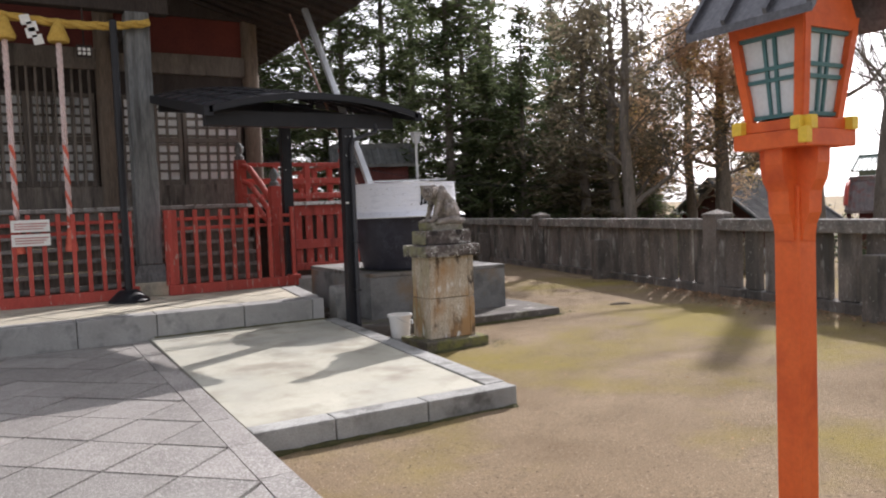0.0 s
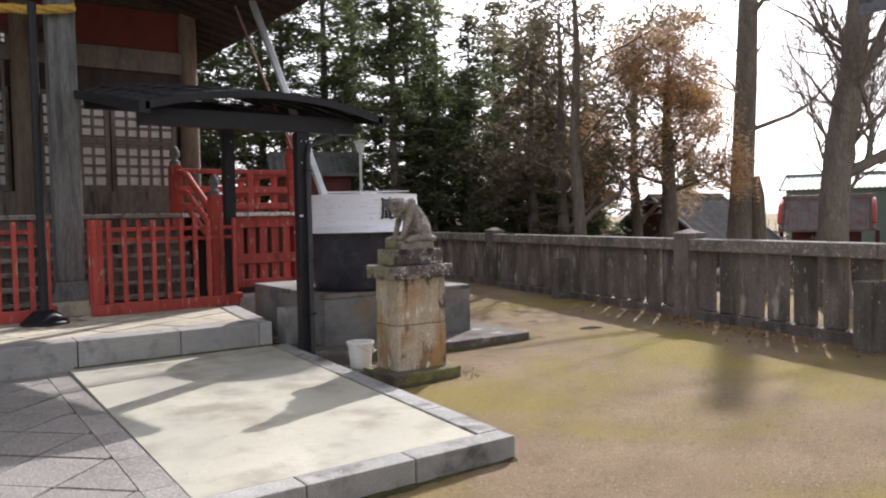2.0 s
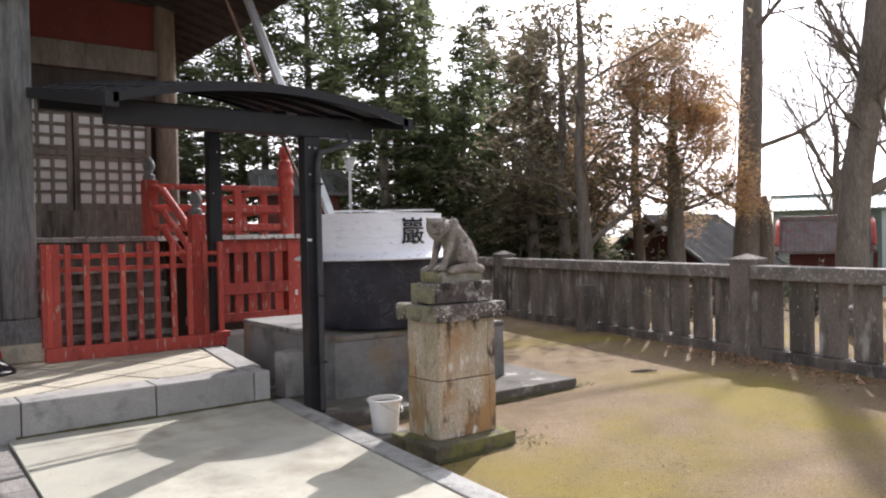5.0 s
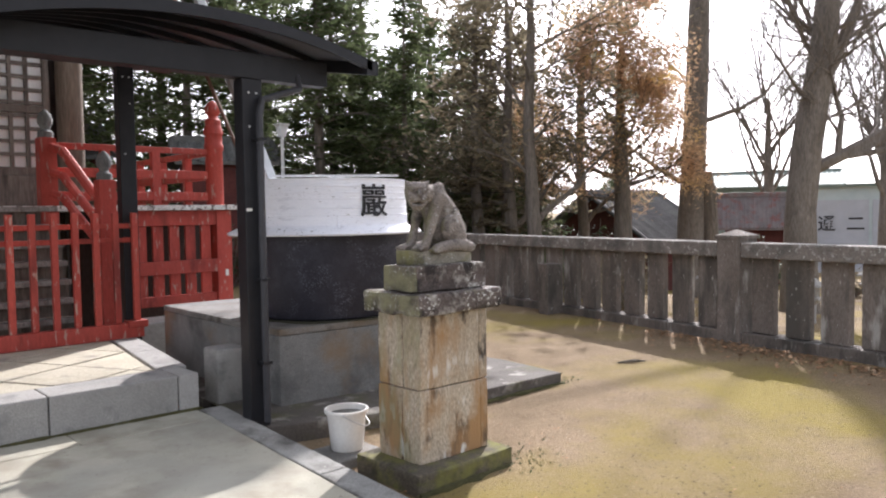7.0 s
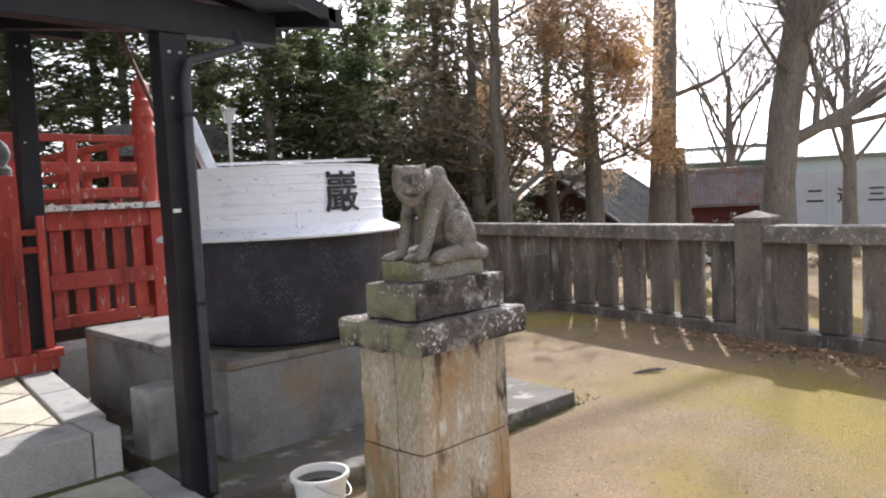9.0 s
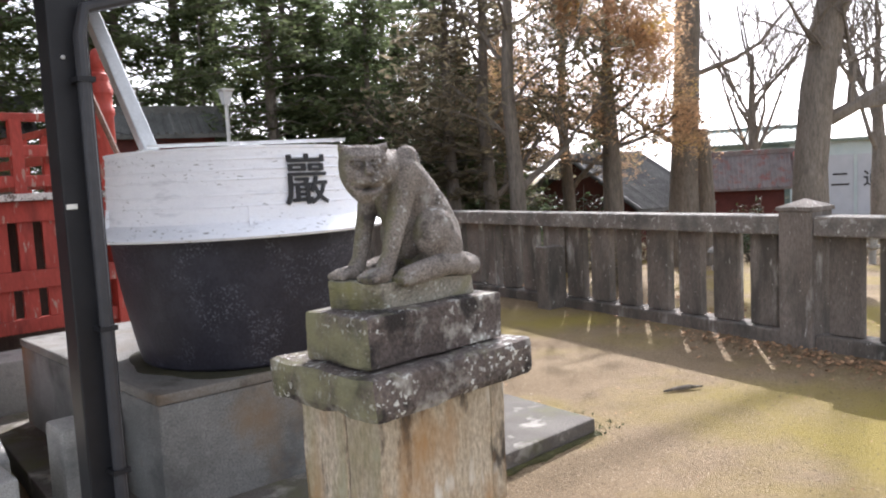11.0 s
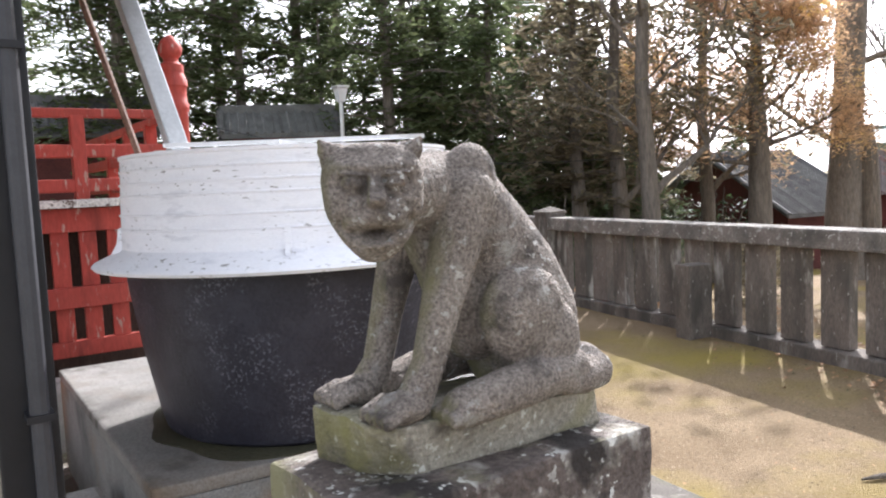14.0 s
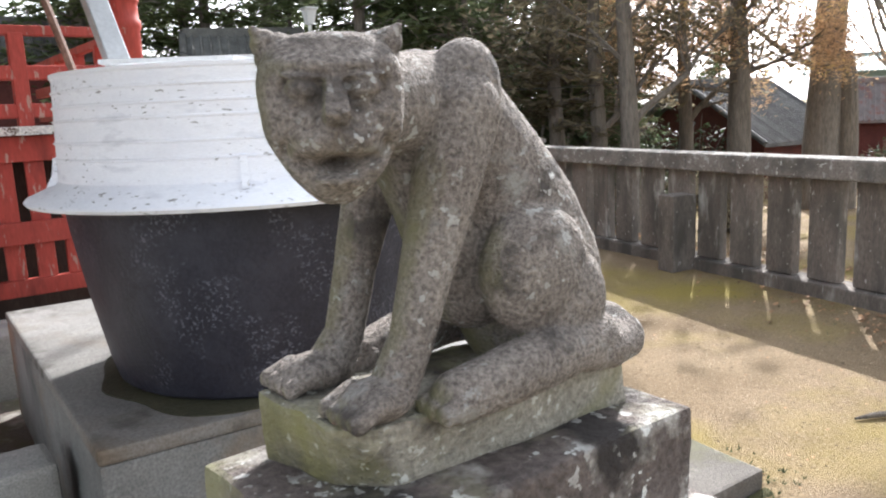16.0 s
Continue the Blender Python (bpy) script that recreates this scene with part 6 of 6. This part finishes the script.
def stone_lantern(x, y, z):
    g = thing("stone_lantern", "small grey carved stone lantern beyond the fence", "stone lantern", (x, y, z), "stone lanterns")
    for nm, prof in (("base", [(0.26, z), (0.26, z + 0.12), (0.16, z + 0.18)]), ("shaft", [(0.11, z + 0.18), (0.10, z + 0.55), (0.11, z + 0.9)]),
                     ("tray", [(0.12, z + 0.9), (0.23, z + 1.0), (0.23, z + 1.07)]), ("light_box", [(0.15, z + 1.07), (0.15, z + 1.32)]),
                     ("roof", [(0.30, z + 1.32), (0.29, z + 1.37), (0.10, z + 1.52), (0.05, z + 1.55), (0.07, z + 1.62), (0.01, z + 1.72)])):
        bm = bmnew()
        lathe(bm, prof, x, y, 6 if nm in ("tray", "light_box", "roof") else 14)
        part(nm, bm, M_PLINTH, g)
    return g


sl = stone_lantern(16.0, 4.0, -1.6)
copy_thing(sl, pose(12.0, 4.5, ground_z(12, 4.5)))
copy_thing(sl, pose(24.5, 5.6, -2.0))
for a, b in (((4.0, 16.0, 3.6), (13.0, 11.0, 2.2)), ((-6, 24, 6.5), (24, 21, 6.6))):
    bm = bmnew()
    p, q = Vector(a), Vector(b)
    tube(bm, [p.lerp(q, i / 16) - Vector((0, 0, 0.5 * math.sin(math.pi * i / 16))) for i in range(17)], 0.009, 4)
    tagged(part("wire", bm, M_BLACK), "thin sagging wire between the trees", "wire")
bm = bmnew()
tube(bm, [(3.66, 1.10, 0.075), (3.76, 1.05, 0.082), (3.84, 1.00, 0.085), (3.93, 0.93, 0.08)], [0.007, 0.016, 0.018, 0.006], 7)
tagged(part("driftwood_stick", bm, M_BARK), "short dead branch lying on the dirt", "stick")


def litter(name, label, n, place, size, material, seed):
    rnd = random.Random(seed)
    verts, faces = [], []
    for _ in range(n):
        x, y = place(rnd)
        z = ground_z(x, y) + rnd.uniform(0.008, 0.028)
        a, s = rnd.uniform(0, 6.28), size * rnd.uniform(0.5, 1.4)
        i = len(verts)
        for k in range(5):
            u = a + k * 6.283 / 5
            verts.append((x + math.cos(u) * s, y + math.sin(u) * s * 0.6, z + rnd.uniform(-0.2, 0.5) * s))
        faces.append(tuple(range(i, i + 5)))
    ob = part(name, crown_mesh(name, verts, faces, material), None)
    tagged(ob, label, "litter", kind="stuff")


def along_fence(rnd):
    p = FENCE_AT + FENCE_DIR * rnd.gauss(-0.9, 1.2) + FENCE_OUT * (-0.22 - abs(rnd.gauss(0, 0.30)))
    return p.x, p.y


def over_court(rnd):
    return rnd.uniform(-0.3, 5.4), rnd.uniform(-6, 5)


def beyond(rnd):
    p = FENCE_AT + FENCE_DIR * rnd.uniform(-8, 9) + FENCE_OUT * rnd.uniform(0.4, 7)
    return p.x, p.y


litter("fallen_leaves", "drift of dry brown leaves at the fence foot", 800, along_fence, 0.026, M_DRYLEAF, 51)
litter("scattered_leaves", "scattered pale dry leaves and chips on the dirt", 900, over_court, 0.010, M_DRYLEAF, 52)
litter("leaf_litter", "brown leaf litter on the low ground beyond", 2600, beyond, 0.05, M_DRYLEAF, 53)


def tufts(name, label, n, place, seed):
    rnd = random.Random(seed)
    verts, faces = [], []
    for _ in range(n):
        x, y = place(rnd)
        z = ground_z(x, y)
        for k in range(5):
            a, h = rnd.uniform(0, 6.28), rnd.uniform(0.01, 0.03)
            dx, dy = math.cos(a) * 0.02, math.sin(a) * 0.02
            i = len(verts)
            verts += [(x - dy * 0.12, y + dx * 0.12, z), (x + dy * 0.12, y - dx * 0.12, z), (x + dx, y + dy, z + h)]
            faces.append((i, i + 1, i + 2))
    tagged(part(name, crown_mesh(name, verts, faces, M_SHRUB), None), label, "grass", kind="stuff")


def weeds(rnd):
    if rnd.random() < 0.4:
        return rnd.gauss(0.75, 0.15), rnd.gauss(-0.05, 0.15)
    if rnd.random() < 0.5:
        return rnd.uniform(2.6, 2.95), rnd.uniform(0.95, 1.4)
    p = FENCE_AT + FENCE_DIR * rnd.gauss(0.6, 1.6) + FENCE_OUT * (-0.3 - abs(rnd.gauss(0, 0.35)))
    return p.x, p.y


tufts("grass_tufts", "sparse green grass tufts at the stone edges", 170, weeds, 54)

for nm, lab, a, b, z, w in (("moss", "dark moss in the joint below the plinth edge", (-2.6, 2.056), (-0.44, 2.056), 0.192, 0.05),
                            ("moss", "dark moss at the foot of the plinth corner", (-0.445, 2.07), (-0.40, 2.6), 0.132, 0.06),
                            ("moss", "moss along the apron kerb at the dirt", (-0.615, -2.45), (-0.34, 1.40), 0.0, 0.06),
                            ("moss", "moss along the front kerb at the dirt", (-2.70, -2.505), (-0.64, -2.505), 0.0, 0.05),
                            ("moss", "moss round the pedestal foot stone", (-0.13, -0.135), (0.69, -0.135), 0.004, 0.07),
                            ("moss", "moss along the platform edge", (0.62, 1.12), (2.68, 1.04), 0.03, 0.06)):
    moss_strip(nm, lab, a, b, z, w, len(lab))

# ---- paving pieces ----
near_path = lambda x, y: x > -6.6 and y > -9
tile_field(path, "paver", [(-9.5, -9.5), (-3.095, -9.5), (-2.962, -2.72), (-2.862, 2.055), (-9.5, 2.055)], 0.51, radians(45), (-2.962, -3.063), 0.10, 0.168, 0.010, M_PAVER, near_path)
for k in range(17):
    t0, t1 = -9.5 + 0.68 * k, min(-9.5 + 0.68 * (k + 1), 2.055)
    x_at = lambda y: -2.757 + (y + 2.5) * 0.0202
    if t0 >= 2.05:
        break
    bm = bmnew()
    prism(bm, [(x_at(t0) - 0.195, t0 + 0.004), (x_at(t0), t0 + 0.004), (x_at(t1), t1 - 0.004), (x_at(t1) - 0.195, t1 - 0.004)], -0.05, 0.170)
    part("border_stone", bm, M_PAVER, path)
tile_field(plinth, "flagstone", [(-9.5, 2.41), (-0.67, 2.41), (-0.34, 4.60), (-0.34, 7.5), (-9.5, 7.5)], 0.62, radians(28), (-1.2, 2.7), 0.40, PZ - 0.002, 0.012, M_FLAG,
           lambda x, y: x > -4.8 and y < 4.6)
